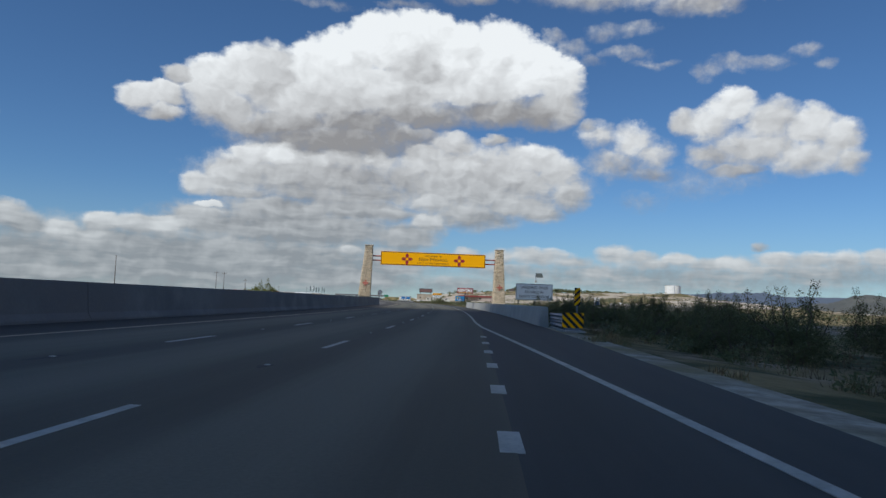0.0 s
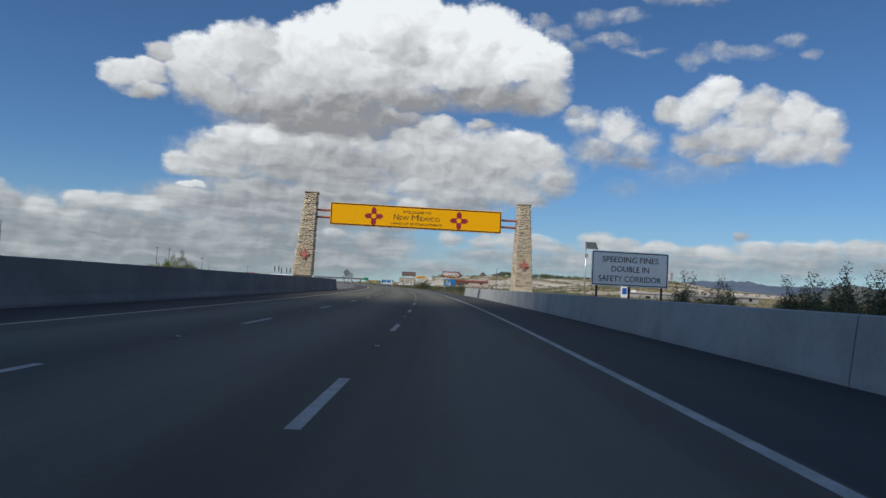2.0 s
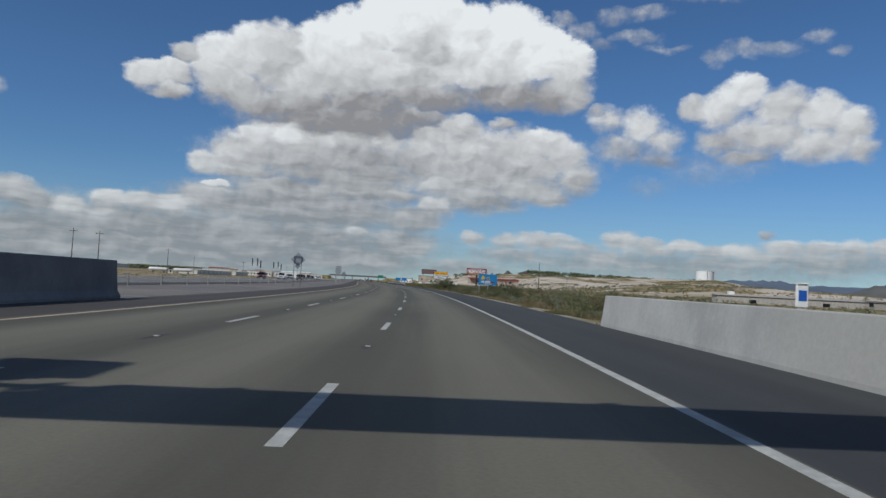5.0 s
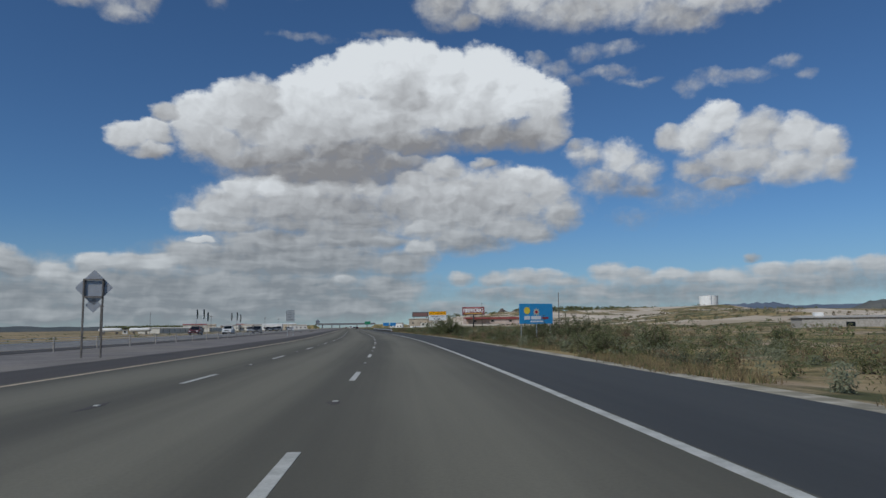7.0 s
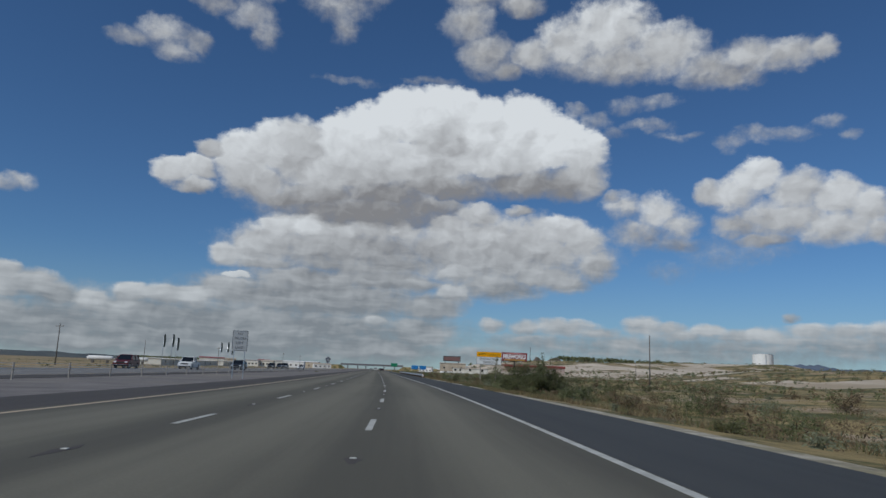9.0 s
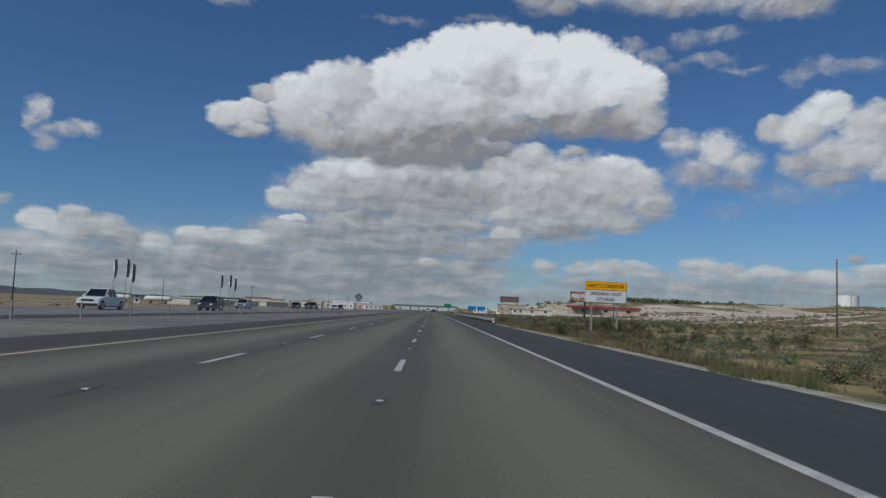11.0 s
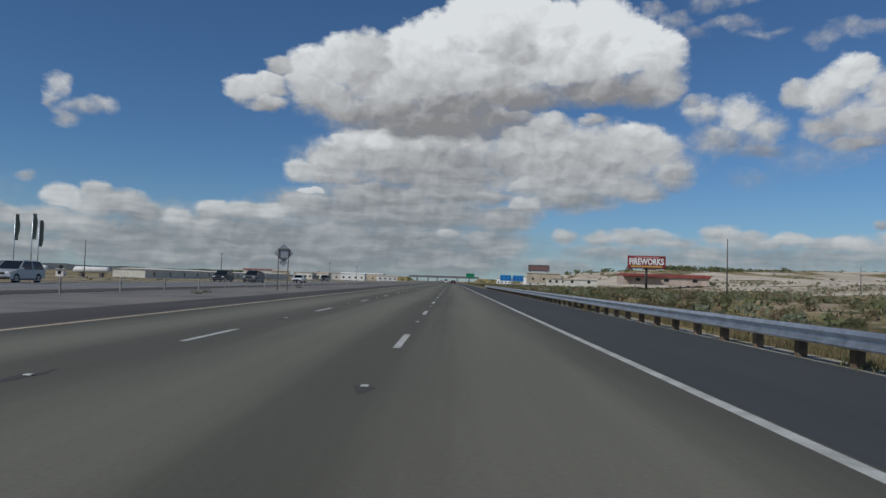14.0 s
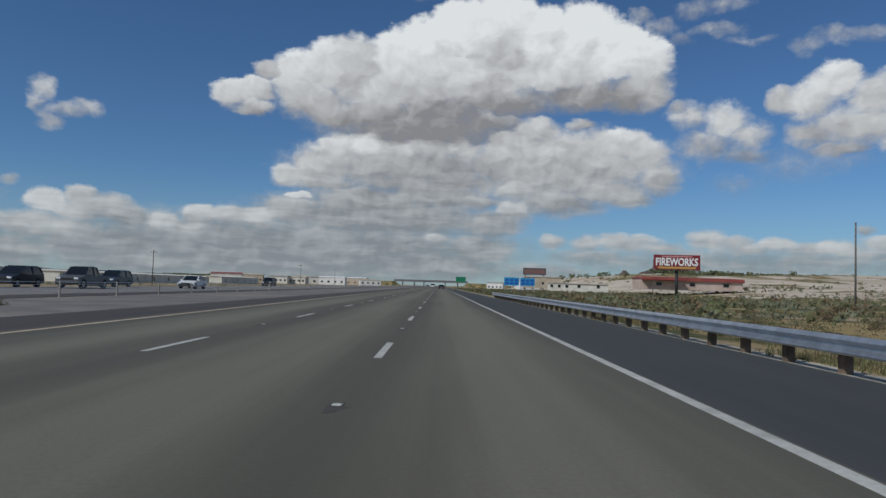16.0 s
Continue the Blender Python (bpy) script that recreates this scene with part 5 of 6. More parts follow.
# the fireworks store and its neighbours
STORE_WALL = surface("dusty_store_wall", (0.40, 0.30, 0.25), (0.54, 0.44, 0.38), 0.3, 0.85, 0.1, 8.0)
store = building("store", "long low dusty store with a red roof and fascia", at_ground(-29.0, 744.0, 10.0, 3.3), 37, 16, 3.0, STORE_WALL, RED_ROOF, 3, 0.9, (2.0, 1.2, 0.5))
part("fascia", boxed(-18.9, 18.9, -8.75, -8.3, 2.3, 3.6, 0.04), RED_ROOF, store, "dull red sheet fascia")
part("porch", boxed(-18.9, -4.0, -10.5, -8.8, 2.5, 2.8, 0.04), RED_ROOF, store, "red porch roof")
building("store_shed", "low cream shed beside the store", at_ground(-66.0, 770.0, 4.0, 1.0), 16, 10, 2.6, CREAM_WALL, TAN_WALL, 2, 0.4)
building("store_shed", "low tan shed behind the store", at_ground(-92.0, 860.0, 8.0, 2.5), 20, 12, 5.0, TAN_WALL, TAN_WALL, 3, 0.6)
building("store_shed", "small white trailer beside the store", at_ground(-78.0, 800.0, 8.0, 1.0), 14, 4, 3.0, CREAM_WALL, TAN_WALL, 4, 0.2)
building("farm_house", "white house with a pale roof among scrub", at_ground(150.0, 560.0, -20.0, 1.0), 16, 9, 3.0, WHITE_PAINT, GREY_POST, 4, 1.2)
barn = building("farm_shed", "long low grey shed with dark doors among scrub", at_ground(64.0, 399.0, -6.0, -0.3), 38, 9, 2.3, GREY_POST, GREY_POST, 2, 0.5, (1.8, 1.0, 0.4))
part("roof_box", boxed(-15.5, -13.8, -1.5, 0.5, 2.4, 3.5, 0.05), WHITE_PAINT, barn, "white box on the roof")
building("farm_trailer", "grey trailer with a dark roof among scrub", at_ground(92.0, 404.0, -6.0, -0.3), 12, 4, 2.4, GREY_POST, POLE, 2, 0.4)
building("farm_house", "small white house below a hill", at_ground(310.0, 980.0, -10.0, 3.0), 18, 10, 4.0, WHITE_PAINT, WHITE_PAINT, 3, 1.2)
rnd = random.Random(21)
for k in range(16):
    s, u = rnd.uniform(1000, 1450), rnd.choice((rnd.uniform(-190, -70), rnd.uniform(25, 110)))
    building("town_building", "distant low pale building", road_pose(s, u, 0.0, rnd.uniform(-15, 15)), rnd.uniform(12, 30), rnd.uniform(8, 14), rnd.uniform(3.5, 7), rnd.choice((WHITE_PAINT, CREAM_WALL, TAN_WALL)),
             rnd.choice((WHITE_PAINT, TAN_WALL, RED_ROOF, GREY_POST)), 4, 1.0, (1.6, 1.4, 1.0), "distant town buildings")


def overpass(s=1330.0):
    root = thing("overpass", "concrete road bridge crossing the motorway far ahead", "bridge", road_pose(s, -12))
    # deck, parapets and piers take the darkened concrete for their shaded look
    part("deck", boxed(-44, 44, -6, 6, 5.2, 6.6, 0.1), SHADED_CONCRETE, root, "dark grey concrete deck")
    part("parapet", boxed(-44, 44, -6.3, -6.0, 5.0, 7.5, 0.04), SHADED_CONCRETE, root)
    part("parapet", boxed(-44, 44, 6.0, 6.3, 5.0, 7.5, 0.04), SHADED_CONCRETE, root)
    for x in (-34, -20, -8.5, 17, 32):
        part("pier", boxed(x - 0.6, x + 0.6, -5, 5, -1, 5.3, 0.05), SHADED_CONCRETE, root)
    for side in (-1, 1):
        bm = bmesh.new()
        a = [bm.verts.new((side * x, y, z)) for x, y, z in ((36, -12, -0.5), (44, -8, 5.2), (90, -8, 4.4), (110, -22, -0.5), (36, 12, -0.5), (44, 8, 5.2), (90, 8, 4.4), (110, 22, -0.5))]
        for q in ((0, 1, 2, 3), (4, 7, 6, 5), (0, 4, 5, 1), (1, 5, 6, 2), (2, 6, 7, 3), (0, 3, 7, 4)):
            bm.faces.new([a[i] for i in q])
        bmesh.ops.recalc_face_normals(bm, faces=bm.faces)
        part("embankment", bm, EARTH, root, "bare earth embankment")


overpass()


def info_board():
    """A white cabinet with a blue panel, on a short plinth."""
    root = thing("info_board", "white information cabinet with a blue panel on scrubby ground", "information board", at_ground(25.0, 284.0, 8.0, -0.4))
    cab = part("cabinet", boxed(-0.75, 0.75, 0, 0.5, 0.9, 3.9, 0.05), WHITE_PAINT, root, "white painted cabinet")
    part("panel", boxed(-0.55, 0.55, -0.03, 0.01, 1.7, 3.1), SIGN_NAVY, cab, "blue panel")
    part("hood", boxed(-0.85, 0.85, -0.15, 0.6, 3.9, 4.05, 0.03), WHITE_PAINT, root)
    part("plinth", boxed(-0.6, 0.6, 0.05, 0.45, -0.8, 0.9, 0.03), GREY_POST, root)


info_board()


# ---------------------------------------------------------------- far ridges
def ridge(name, label, points, heights, material, width=500.0, seed=0, rough=0.35):
    """A range of hills along a line: jagged crest, two slopes."""
    bm = bmesh.new()
    n, rows = 120, 6
    grid = []
    for i in range(n + 1):
        t = i / n * (len(points) - 1)
        k = min(int(t), len(points) - 2)
        f = t - k
        p = Vector(points[k]).lerp(Vector(points[k + 1]), f)
        h = heights[k] + (heights[k + 1] - heights[k]) * (f * f * (3 - 2 * f))
        d = (Vector(points[k + 1]) - Vector(points[k])).normalized()
        side = Vector((d.y, -d.x))
        col = []
        for j in range(rows * 2 + 1):
            a = (j - rows) / rows
            drop = (1 - abs(a)) ** 0.8
            z = h * drop * (1 + rough * noise.fractal(Vector((t * 5 + seed, a * 2.5, seed)), 1.0, 2.0, 5))
            q = p + side * a * width
            col.append(bm.verts.new((q.x, q.y, z - 3)))
        grid.append(col)
    for a, b in zip(grid, grid[1:]):
        for j in range(rows * 2):
            bm.faces.new((a[j], a[j + 1], b[j + 1], b[j]))
    bmesh.ops.recalc_face_normals(bm, faces=bm.faces)
    return structure(name, bm, material, label, "mountains", True)


ridge("mountain_range", "distant desert mountain range, tinted blue for haze", [(420, 4250), (760, 4270), (1000, 4290), (1260, 4300), (1420, 4310), (1560, 4330), (1900, 4330), (2300, 4200), (2700, 4000), (3100, 3700)],
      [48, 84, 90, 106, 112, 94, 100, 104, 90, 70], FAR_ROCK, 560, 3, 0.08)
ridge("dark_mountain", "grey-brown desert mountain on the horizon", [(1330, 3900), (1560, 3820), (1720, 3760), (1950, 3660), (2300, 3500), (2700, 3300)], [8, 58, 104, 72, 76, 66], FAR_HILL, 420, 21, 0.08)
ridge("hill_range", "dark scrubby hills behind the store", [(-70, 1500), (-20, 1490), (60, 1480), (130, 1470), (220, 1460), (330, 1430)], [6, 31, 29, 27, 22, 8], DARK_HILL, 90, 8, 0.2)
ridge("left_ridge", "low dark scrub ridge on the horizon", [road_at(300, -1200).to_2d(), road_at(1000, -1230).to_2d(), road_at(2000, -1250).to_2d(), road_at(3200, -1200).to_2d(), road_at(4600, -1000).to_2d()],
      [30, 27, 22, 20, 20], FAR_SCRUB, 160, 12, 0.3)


# ---------------------------------------------------------------- vehicles
def loft(bm, stations, mat=0):
    """Joins closed outlines of equal length by quads and closes the ends."""
    rings = [[bm.verts.new(p) for p in ring] for ring in stations]
    n = len(rings[0])
    for a, b in zip(rings, rings[1:]):
        for i in range(n):
            bm.faces.new((a[i], a[(i + 1) % n], b[(i + 1) % n], b[i])).material_index = mat
    bm.faces.new(rings[0][::-1]).material_index = mat
    bm.faces.new(rings[-1]).material_index = mat
    bmesh.ops.recalc_face_normals(bm, faces=bm.faces)
    return bm


def shell(profile, half, tuck=0.9, belt=None):
    """A body from a side outline of (y, z): rounded in at the sides towards the top."""
    bm = bmesh.new()
    zs = [z for _, z in profile]
    top, low = max(zs), min(zs)

    def ring(k, inset):
        return [(k * (half - inset - (half * (1 - tuck)) * max(0.0, (z - (belt or low)) / (top - (belt or low) + 1e-6))), y, z) for y, z in profile]
    outer = [ring(-1, 0.0), ring(1, 0.0)]
    mid = [[(x * 0.93, y * 1.0, z + 0.02) for x, y, z in r] for r in outer]
    return loft(bm, [outer[0], mid[0], mid[1], outer[1]])


def wheel_part(root, x, y, r, wide):
    side = 1 if x > 0 else -1
    w = part("wheel", tubed((x - side * wide, y, r), (x, y, r), r, sides=20), TYRE, root, "black tyre")
    part("rim", tubed((x - side * 0.02, y, r), (x + side * 0.015, y, r), r * 0.62, r * 0.55, sides=14), RIM, w, "metal rim")
    part("hub", tubed((x + side * 0.01, y, r), (x + side * 0.03, y, r), r * 0.16, sides=8), BLACK_TRIM, w)


def car(label, m, paint, kind="suv", group="motorway vehicles"):
    """A vehicle facing +y: body, glazing, roof, lamps, wheels."""
    root = thing({"suv": "suv", "sedan": "car", "pickup": "pickup_truck", "van": "van"}[kind], label, "vehicle", m, group)
    L, W, H, r = {"suv": (4.7, 0.95, 1.75, 0.37), "sedan": (4.6, 0.90, 1.46, 0.33), "pickup": (5.6, 1.0, 1.88, 0.40), "van": (5.2, 0.98, 2.05, 0.36)}[kind]
    f, b = L / 2, -L / 2
    belt = H * 0.60
    hood = {"suv": f - 1.15, "sedan": f - 1.25, "pickup": f - 1.35, "van": f - 0.8}[kind]
    roof0 = {"suv": f - 1.95, "sedan": f - 2.1, "pickup": f - 2.1, "van": f - 1.6}[kind]
    roof1 = {"suv": b + 0.55, "sedan": b + 1.35, "pickup": b + 2.2, "van": b + 0.15}[kind]
    tail = {"suv": b + 0.12, "sedan": b + 0.70, "pickup": b + 1.95, "van": b + 0.05}[kind]

    def arch(y0):
        return [(y0 + 1.18 * r * math.cos(a), r * 0.9 + 1.18 * r * math.sin(a)) for a in [math.pi * k / 6 for k in range(7)]]
    lower = [(f - 0.05, 0.30)] + [(y, z) for y, z in arch(f - 0.85) if z > 0.28] + [(y, z) for y, z in arch(b + 0.90) if z > 0.28] + [(b + 0.05, 0.34), (b, 0.55), (b + 0.04, belt - 0.04)]
    lower += [(tail - 0.02, belt), (hood, belt), (hood + 0.1, belt - 0.02), (f - 0.18, belt - 0.20), (f - 0.02, belt - 0.34), (f, 0.50)]
    part("body", shell(lower, W, 0.97, 0.5), paint, root, "painted body")
    part("glasshouse", shell([(hood - 0.03, belt - 0.01), (roof0, H - 0.06), (roof1, H - 0.06), (tail, belt - 0.01)], W - 0.04, 0.80, belt), GLASS, root, "dark tinted windows")
    part("roof", shell([(roof0 - 0.08, H - 0.065), (roof0 - 0.22, H), (roof1 + 0.15, H), (roof1 - 0.04, H - 0.065)], W * 0.82, 0.9, H - 0.07), paint, root, "painted roof")
    for x in (-1, 1):
        for y0, y1, z0, z1 in ((roof0 - 0.02, hood - 0.06, H - 0.06, belt), (roof1, tail, H - 0.06, belt), ((roof0 + roof1) / 2, (roof0 + roof1) / 2 + 0.03, H - 0.06, belt)):
            part("window_pillar", tubed((x * W * 0.80, y0, z0), (x * (W - 0.05), y1, z1), 0.05, 0.06, 6), paint, root)
        wheel_part(root, x * (W - 0.02), f - 0.85, r, 0.24)
        wheel_part(root, x * (W - 0.02), b + 0.90, r, 0.24)
        part("headlamp", boxed(x * (W - 0.28) - 0.19, x * (W - 0.28) + 0.19, f - 0.16, f + 0.005, belt - 0.36, belt - 0.20, 0.03), LAMP_CLEAR, root, "clear headlamp")
        part("tail_lamp", boxed(x * (W - 0.16) - 0.11, x * (W - 0.16) + 0.11, b - 0.01, b + 0.15, belt - 0.32, belt - 0.02, 0.03), LAMP_RED, root, "red tail lamp")
        part("mirror", boxed(x * (W + 0.10) - 0.09, x * (W + 0.10) + 0.09, hood - 0.30, hood - 0.16, belt, belt + 0.15, 0.03), paint, root)
        part("sill", boxed(x * (W - 0.04) - 0.05, x * (W - 0.04) + 0.05, b + 1.4, f - 1.35, 0.24, 0.36, 0.02), BLACK_TRIM, root)
    part("grille", boxed(-W * 0.55, W * 0.55, f - 0.08, f + 0.015, belt - 0.42, belt - 0.22, 0.02), BLACK_TRIM, root, "dark grille")
    part("bumper", boxed(-W * 0.92, W * 0.92, f - 0.12, f + 0.05, 0.32, 0.52, 0.04), BLACK_TRIM, root)
    part("bumper", boxed(-W * 0.92, W * 0.92, b - 0.05, b + 0.12, 0.36, 0.56, 0.04), BLACK_TRIM, root)
    part("number_plate", boxed(-0.16, 0.16, b - 0.07, b - 0.04, 0.62, 0.74), SIGN_WHITE, root, "blank pale plate")
    if kind == "pickup":
        part("load_bed", boxed(-W + 0.12, W - 0.12, b + 0.1, tail - 0.08, belt - 0.02, belt + 0.02), BLACK_TRIM, root, "dark load bed cover")
    return root


RED_PAINT = plain("dark_red_vehicle_paint", (0.11, 0.018, 0.020), 0.3)
WHITE_CAR = plain("white_vehicle_paint", (0.70, 0.70, 0.69), 0.3)
BLUE_PAINT = plain("dark_blue_vehicle_paint", (0.03, 0.045, 0.07), 0.3)


def oncoming(s, u):
    return road_pose(s, u, -0.014, 180)


car("black people carrier driving on the opposite carriageway", oncoming(423, -29.6), DARK_PAINT, "suv")
car("dark grey crew-cab pickup truck on the opposite carriageway", oncoming(522.5, -33.6), plain("grey_vehicle_paint", (0.09, 0.095, 0.10), 0.35), "pickup")
car("black estate car on the opposite carriageway", oncoming(519, -37.3), DARK_PAINT, "suv")
car("dark blue sport utility car on the opposite carriageway", oncoming(536, -36.9), BLUE_PAINT, "suv")
car("white saloon car on the opposite carriageway", oncoming(541, -30.4), WHITE_CAR, "sedan")
car("dark sport utility car far along the opposite carriageway", oncoming(606, -37.0), DARK_PAINT, "suv")
car("dark red people carrier on the opposite carriageway", oncoming(384, -36.6), RED_PAINT, "suv")
car("white pickup truck on the opposite carriageway", oncoming(402, -33.2), WHITE_CAR, "pickup")
car("silver sport utility car on the opposite carriageway", oncoming(466, -36.8), SILVER_PAINT, "suv")
car("white van driving ahead in the middle lane", road_pose(800, -5.5), WHITE_CAR, "van")
car("dark car driving far ahead in the slow lane", road_pose(690, -1.85), DARK_PAINT, "sedan")
car("pale car driving far ahead in the fast lane", road_pose(880, -9.1), SILVER_PAINT, "sedan")
car("dark sport utility car far ahead in the slow lane", road_pose(930, -1.85), BLUE_PAINT, "suv")


# ---------------------------------------------------------------- plants
def leaf_cloud(bm, rnd, centre, radius, count, size, up=0.75):
    """Small folded leaves scattered through a clump, denser at its skin."""
    for _ in range(count):
        d = Vector((rnd.gauss(0, 1), rnd.gauss(0, 1), rnd.gauss(0, 1))).normalized()
        k = rnd.random() ** 0.45
        p = Vector(centre) + Vector((d.x * radius[0], d.y * radius[1], d.z * radius[2])) * k
        a = Vector((rnd.gauss(0, 1), rnd.gauss(0, 1), rnd.gauss(up, 0.6))).normalized()
        b = a.orthogonal().normalized()
        b = Matrix.Rotation(rnd.uniform(0, 6.28), 3, a) @ b
        s = size * rnd.uniform(0.6, 1.5)
        v = [bm.verts.new(p - a * s), bm.verts.new(p + b * s * 0.28), bm.verts.new(p + a * s), bm.verts.new(p - b * s * 0.28 + a.cross(b) * s * 0.15)]
        bm.faces.new(v)


def shrub(seed, high, wide, leaf, leaves, size, twiggy=0.0):
    """A desert shrub: bent stems from one foot, clumps of leaf at uneven heights, twigs that stand out."""
    rnd = random.Random(seed)
    stems, crown = bmesh.new(), bmesh.new()
    tips = []
    for k in range(rnd.randint(8, 11)):
        a = rnd.uniform(0, 6.28)
        reach, top = wide * rnd.uniform(0.15, 0.95), high * rnd.uniform(0.5, 1.0)
        p = Vector((rnd.uniform(-0.1, 0.1), rnd.uniform(-0.1, 0.1), -0.15))
        r = 0.022 * high
        for j in range(1, 4):
            t = j / 3
            q = Vector((math.cos(a) * reach * t ** 0.8, math.sin(a) * reach * t ** 0.8, top * t)) + Vector((rnd.gauss(0, 0.06), rnd.gauss(0, 0.06), 0)) * high
            tube(stems, p, q, r, r * 0.65, 5, caps=False)
            p, r = q, r * 0.65
            if j > 1:
                tips.append(q.copy())
        if rnd.random() < twiggy:
            q = p + Vector((rnd.gauss(0, 0.12), rnd.gauss(0, 0.12), rnd.uniform(0.25, 0.5))) * high
            tube(stems, p, q, r, r * 0.3, 4, caps=False)
            leaf_cloud(crown, rnd, p.lerp(q, 0.6), (0.07 * high, 0.07 * high, 0.22 * high), leaves // 60, size)
    for q in tips:
        k = rnd.uniform(0.16, 0.30)
        leaf_cloud(crown, rnd, q - Vector((0, 0, 0.05 * high)), (k * wide * 1.1, k * wide * 1.1, k * high * 0.8), leaves // len(tips), size)
    for _ in range(7):   # a skirt of low clumps
        a, d = rnd.uniform(0, 6.28), wide * rnd.uniform(0.3, 0.85)
        leaf_cloud(crown, rnd, (math.cos(a) * d, math.sin(a) * d, high * rnd.uniform(0.12, 0.35)), (0.3 * wide, 0.3 * wide, 0.2 * high), leaves // 14, size)
    return mesh_of(stems, "stems", BARK), mesh_of(crown, "crown", leaf)


KINDS = {
    "dark": [shrub(k, 2.0, 1.35, LEAF, 5200, 0.036, 0.9) for k in (1, 2, 3)],
    "big": [shrub(14, 2.9, 2.3, LEAF, 11000, 0.045, 0.5), shrub(15, 2.5, 1.9, LEAF, 9000, 0.043, 0.6)],
    "tall": [shrub(22, 3.4, 2.0, LEAF_YELLOW, 9000, 0.06, 0.1)],
    "olive": [shrub(k, 1.3, 0.95, LEAF, 1300, 0.045, 0.4) for k in (4, 5)],
    "green": [shrub(k, 0.9, 0.75, LEAF_GREEN, 900, 0.040, 0.2) for k in (6, 7)],
    "brown": [shrub(k, 1.1, 1.0, DRY_LEAF, 1200, 0.042, 0.8) for k in (10, 11)],
    "sage": [shrub(k, 0.75, 0.75, LEAF_GREY, 800, 0.038, 0.3) for k in (8, 9)],
}
LABELS = {"tall": "tall round yellow-green bush beyond the opposite carriageway", "brown": "dry brown twiggy bush among green scrub", "big": "large rounded dark green desert bush beside the shoulder", "dark": "tall dark desert shrub with wiry twigs", "olive": "olive-green desert bush on dry ground", "green": "low green bush among dry grass", "sage": "grey-green sage bush on sand"}


def plant(kind, s, u, k, rnd):
    stems, crown = rnd.choice(KINDS[kind])
    root = thing("shrub", LABELS[kind], "shrub", Matrix.Translation(road_at(s, u, rise(s, u) - 0.05)) @ Matrix.Rotation(rnd.uniform(0, 6.28), 4, "Z") @ Matrix.Diagonal((k * rnd.uniform(1.0, 1.4), k * rnd.uniform(1.0, 1.4), k * (0.85 if kind != "big" else 1.0), 1)), "roadside shrubs")
    part("trunk", stems, None, root)
    part("crown", crown, None, root)


rnd = random.Random(77)
for _ in range(80):      # the dark thicket before and beside the concrete barrier
    s = rnd.uniform(66, 150)
    plant("dark", s, (rnd.uniform(7.6, 17) if s < 106 else rnd.uniform(7.0, 18)) + (1.2 if s < 84 else 0), rnd.uniform(0.75, 1.2), rnd)
for _ in range(84):
    plant(rnd.choice(("olive", "olive", "olive", "sage", "green", "green", "brown")), rnd.uniform(212, 336), 6.4 + 18 * rnd.random() ** 1.2, rnd.uniform(0.55, 1.3), rnd)
bush_rnd = random.Random(3)
for s, u, k in ((340.5, 6.5, 0.80), (341.6, 7.8, 0.92), (339.4, 8.6, 0.75), (340.6, 7.3, 0.85), (342.4, 6.8, 0.72), (341.0, 8.8, 0.7)):
    plant("big", s, u, k, bush_rnd)
for s, u, k in ((289, 9.5, 1.0), (291.5, 12.0, 1.15), (296, 11.5, 1.1), (299, 10.0, 0.95), (287, 12.5, 1.0), (303, 12.5, 0.9)):
    plant("dark", s, u, k, rnd)
for _ in range(150):
    plant(rnd.choice(("olive", "sage", "green", "brown", "olive")), rnd.uniform(346, 510), 6.6 + 34 * rnd.random() ** 1.2, rnd.uniform(0.45, 1.0), rnd)
for _ in range(46):      # bushes and tall straw round the corridor sign
    plant(rnd.choice(("olive", "green", "green", "sage", "brown")), rnd.uniform(386, 436), 6.6 + 11 * rnd.random(), rnd.uniform(0.5, 0.95), rnd)
for s, u, k in ((409, 13.5, 0.75), (410, 15.0, 0.9), (412, 17.0, 0.8), (408, 17.6, 0.7)):
    plant("dark", s, u, k, rnd)
for s, u, k in ((177.0, -17.2, 1.1), (178.2, -18.3, 1.2), (214, -19.5, 0.8), (452, -17.6, 0.45), (456, -18.4, 0.4), (486, -18.8, 0.45), (430, -19.2, 0.4)):
    plant("green", s, u, k, rnd)
for s, u, k in ((232, -42.5, 1.3), (235, -43.5, 1.15), (230, -43.2, 1.05)):   # round bushes beyond the opposite carriageway
    plant("tall", s, u, k, rnd)


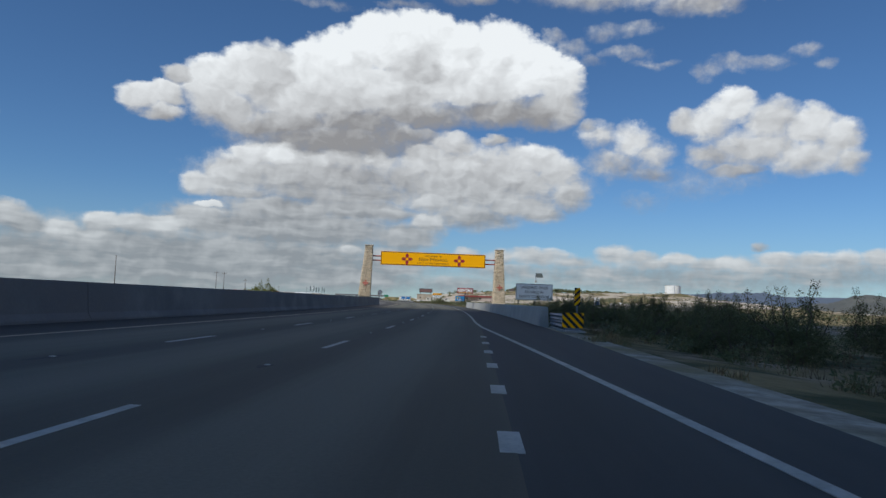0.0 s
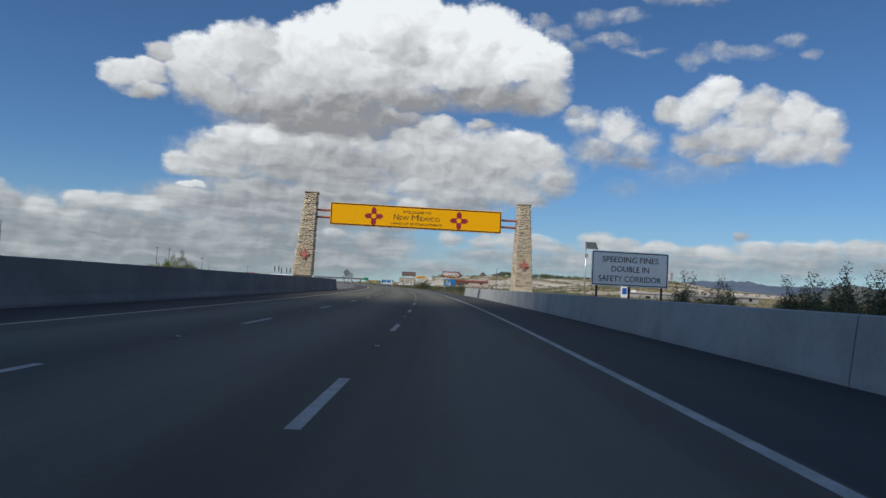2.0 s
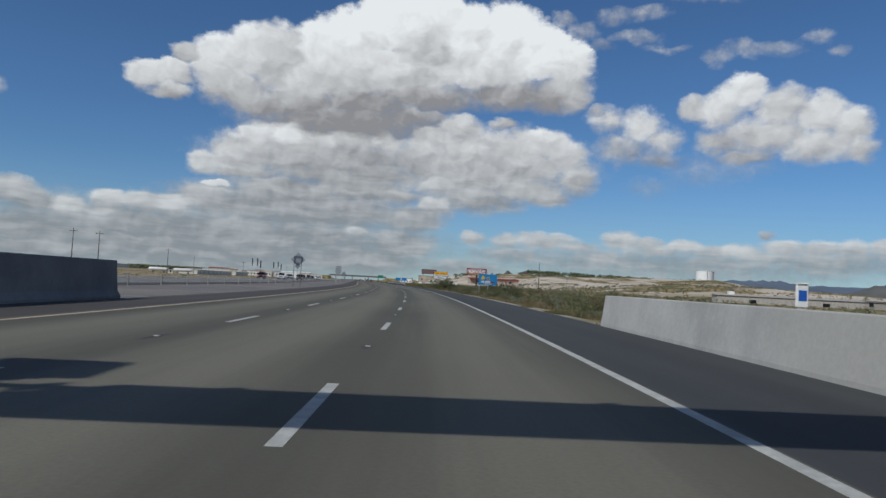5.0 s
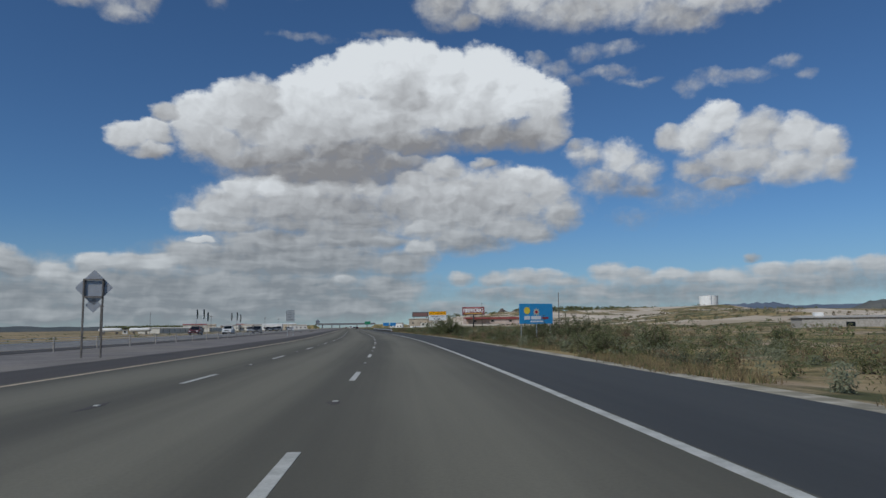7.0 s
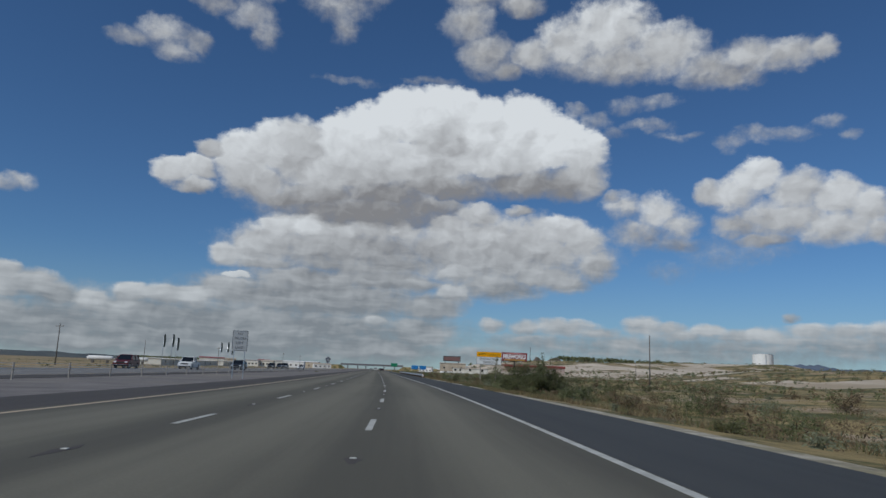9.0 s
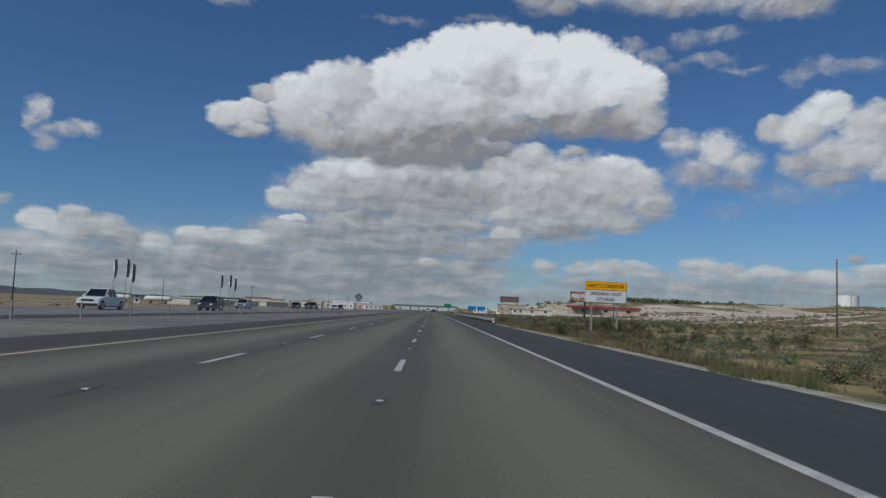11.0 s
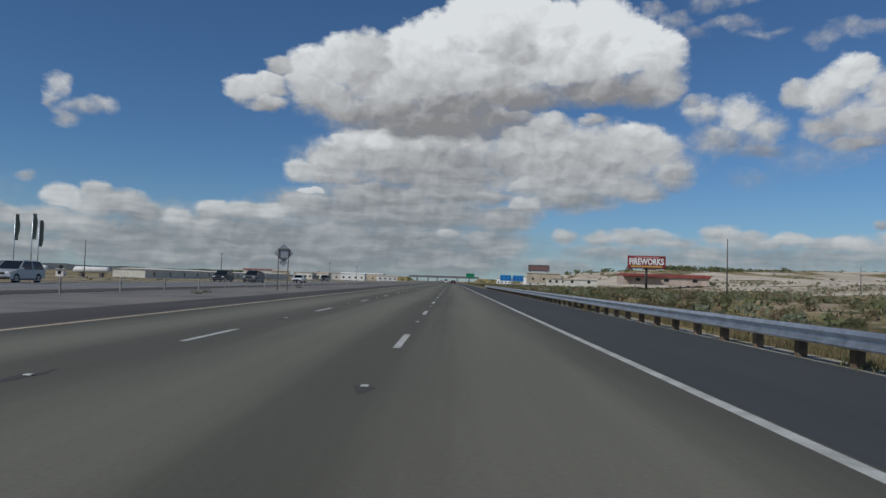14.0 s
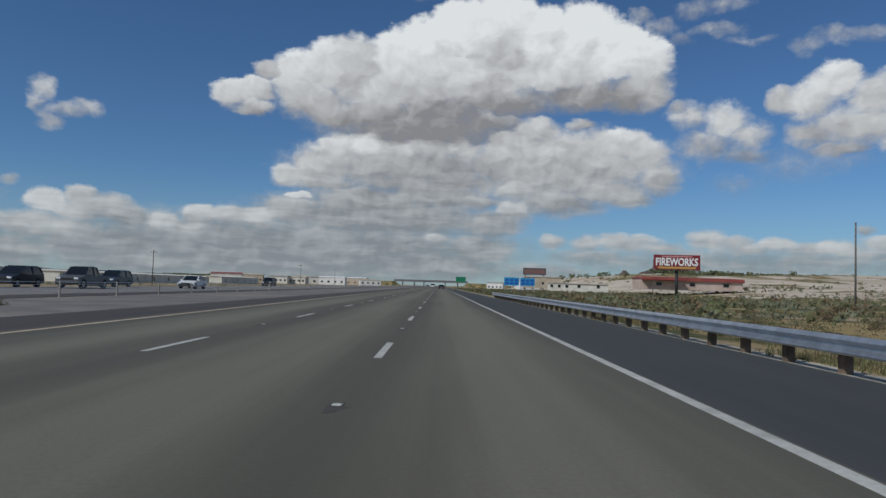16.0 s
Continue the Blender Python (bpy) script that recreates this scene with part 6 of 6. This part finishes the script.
def far_scrub():
    """Thousands of small clumps that thin out with distance, in one mesh."""
    rnd = random.Random(9)
    verts, faces, mats = [], [], []

    def clump(p, r, h, m, n, leaf=0.0):
        for _ in range(n):
            a = rnd.uniform(0, 6.28)
            c = p + Vector((math.cos(a) * r * rnd.random(), math.sin(a) * r * rnd.random(), h * rnd.uniform(0.1, 0.95)))
            d = Vector((rnd.gauss(0, 1), rnd.gauss(0, 1), rnd.gauss(0.3, 0.7))).normalized()
            e = d.orthogonal().normalized()
            k = leaf * rnd.uniform(0.6, 1.5) if leaf else r * rnd.uniform(0.16, 0.36)
            i = len(verts)
            wide = 0.32 if leaf else 0.7
            verts.extend((c - d * k, c + e * k * wide, c + d * k, c - e * k * wide + d.cross(e) * k * 0.2))
            faces.append((i, i + 1, i + 2, i + 3))
            mats.append(m)
    for _ in range(7000):
        s = rnd.uniform(60, 900)
        u = 7 + 240 * rnd.random() ** 2.2
        if noise.noise(Vector((s * 0.03, u * 0.03, 2))) < -0.22 or rise(s, u) > 0.6 and rnd.random() < 0.8:
            continue
        r = rnd.uniform(0.35, 0.9)
        near = u < 40 and s < 520
        clump(road_at(s, u, rise(s, u) - 0.05), r, r * rnd.uniform(0.7, 1.2), rnd.choice((0, 0, 1, 2, 3, 3)), 80 if near else 14, 0.075 if near else 0.0)
    for _ in range(620):   # the close brush along the shoulder
        s, u = rnd.uniform(208, 345), 5.3 + 15 * rnd.random() ** 1.2
        if s > 296 and rnd.random() < 0.6 or u < 7.5 and noise.noise(Vector((s * 0.12, 3, 7))) * 1.6 + 6.0 > u:
            continue
        r = rnd.uniform(0.3, 0.75) * (0.6 if u < 7 else 1.0)
        clump(road_at(s, u, rise(s, u) - 0.05), r, r * rnd.uniform(0.9, 2.3), rnd.choice((0, 1, 1, 2, 3, 3)), 200, 0.05)
    for _ in range(3600):   # thicker brush before the store and on the mound
        s, u = rnd.uniform(440, 760), 10 + 200 * rnd.random() ** 1.4
        if noise.noise(Vector((s * 0.022, u * 0.03, 12))) < -0.12:
            continue
        r = rnd.uniform(0.4, 1.0)
        clump(road_at(s, u, rise(s, u) - 0.05), r, r * rnd.uniform(0.8, 1.3), rnd.choice((0, 1, 1, 2, 3, 3)), 16)
    for _ in range(1700):   # patches on the hill
        s, u = rnd.uniform(600, 1350), rnd.uniform(100, 620)
        if noise.noise(Vector((s * 0.012, u * 0.012, 5))) < 0.10:
            continue
        r = rnd.uniform(0.9, 2.4)
        clump(road_at(s, u, rise(s, u) - 0.05), r, r * 0.7, rnd.choice((0, 0, 2, 3)), 12)
    for _ in range(130):   # trees along the dark hill's crest
        k = rnd.random()
        clump(Vector((10 + 210 * k, 1482 - 25 * k + rnd.uniform(-15, 15), 27.5 - 5 * k)), rnd.uniform(3, 6), rnd.uniform(4, 7), 0, 30)
    for _ in range(900):
        s, u = rnd.uniform(200, 1000), -46 - 150 * rnd.random()
        r = rnd.uniform(0.3, 0.7)
        clump(road_at(s, u, rise(s, u) - 0.05), r, r * 0.8, rnd.choice((1, 2)), 10)
    for _ in range(150):   # dark trees on the hill crest and in the town
        s, u = rnd.uniform(1120, 1420), rnd.uniform(90, 330)
        r = rnd.uniform(1.5, 4.0)
        clump(road_at(s, u, rise(s, u)), r, r * 1.3, 0, 26)
    for _ in range(90):
        p = Vector((-700 + rnd.uniform(-70, 70), 1560 + rnd.uniform(-40, 40), 0))
        clump(p, 5, 9, 0, 26)
    me = bpy.data.meshes.new("scrub")
    me.from_pydata(verts, [], faces)
    for m in (LEAF, LEAF_GREY, LEAF_GREEN, DRY_LEAF):
        me.materials.append(m)
    me.polygons.foreach_set("material_index", mats)
    tagged(new("scrub", me), "low desert scrub scattered over the plain", "scrub", "", "stuff")


far_scrub()


def grass():
    """Dry and green blades along the verge and over the near plain, in one mesh."""
    rnd = random.Random(31)
    verts, faces, mats = [], [], []
    for _ in range(42000):
        s = rnd.uniform(60, 520) if rnd.random() < 0.5 else rnd.uniform(206, 360) if rnd.random() < 0.6 else rnd.uniform(376, 470)
        if 104 < s < 205 and rnd.random() < 0.8:
            continue
        u = 3.75 + abs(rnd.gauss(0, 1)) * (1.6 if rnd.random() < 0.6 else 9)
        if noise.noise(Vector((s * 0.15, u * 0.3, 6))) < (0.25 if u < 4.6 else 0.02):
            continue
        foot = road_at(s, u, rise(s, u) - 0.06 if u > 5.1 else -0.05 - 0.2 * max(u - 4.4, 0))
        m = rnd.choice((0, 0, 1, 2)) if noise.noise(Vector((s * 0.06, u * 0.06, 1))) > -0.1 else rnd.choice((1, 1, 2))
        for _ in range(9):
            h = rnd.uniform(0.12, 0.42) * (0.35 if u < 4.6 else 0.6 if u < 5.6 else 1.0)
            a = rnd.uniform(0, 6.28)
            p = foot + Vector((rnd.gauss(0, 0.14), rnd.gauss(0, 0.14), 0))
            lean = Vector((rnd.gauss(0, 0.3), rnd.gauss(0, 0.3), 1)) * h
            w = Vector((math.cos(a), math.sin(a), 0)) * 0.016
            i = len(verts)
            verts.extend((p - w, p + w, p + lean))
            faces.append((i, i + 1, i + 2))
            mats.append(m)
    me = bpy.data.meshes.new("grass")
    me.from_pydata(verts, [], faces)
    for m in (STRAW, LEAF_GREEN, DRY_LEAF):
        me.materials.append(m)
    me.polygons.foreach_set("material_index", mats)
    tagged(new("grass", me), "dry straw and green grass along the verge", "grass", "", "stuff")


grass()
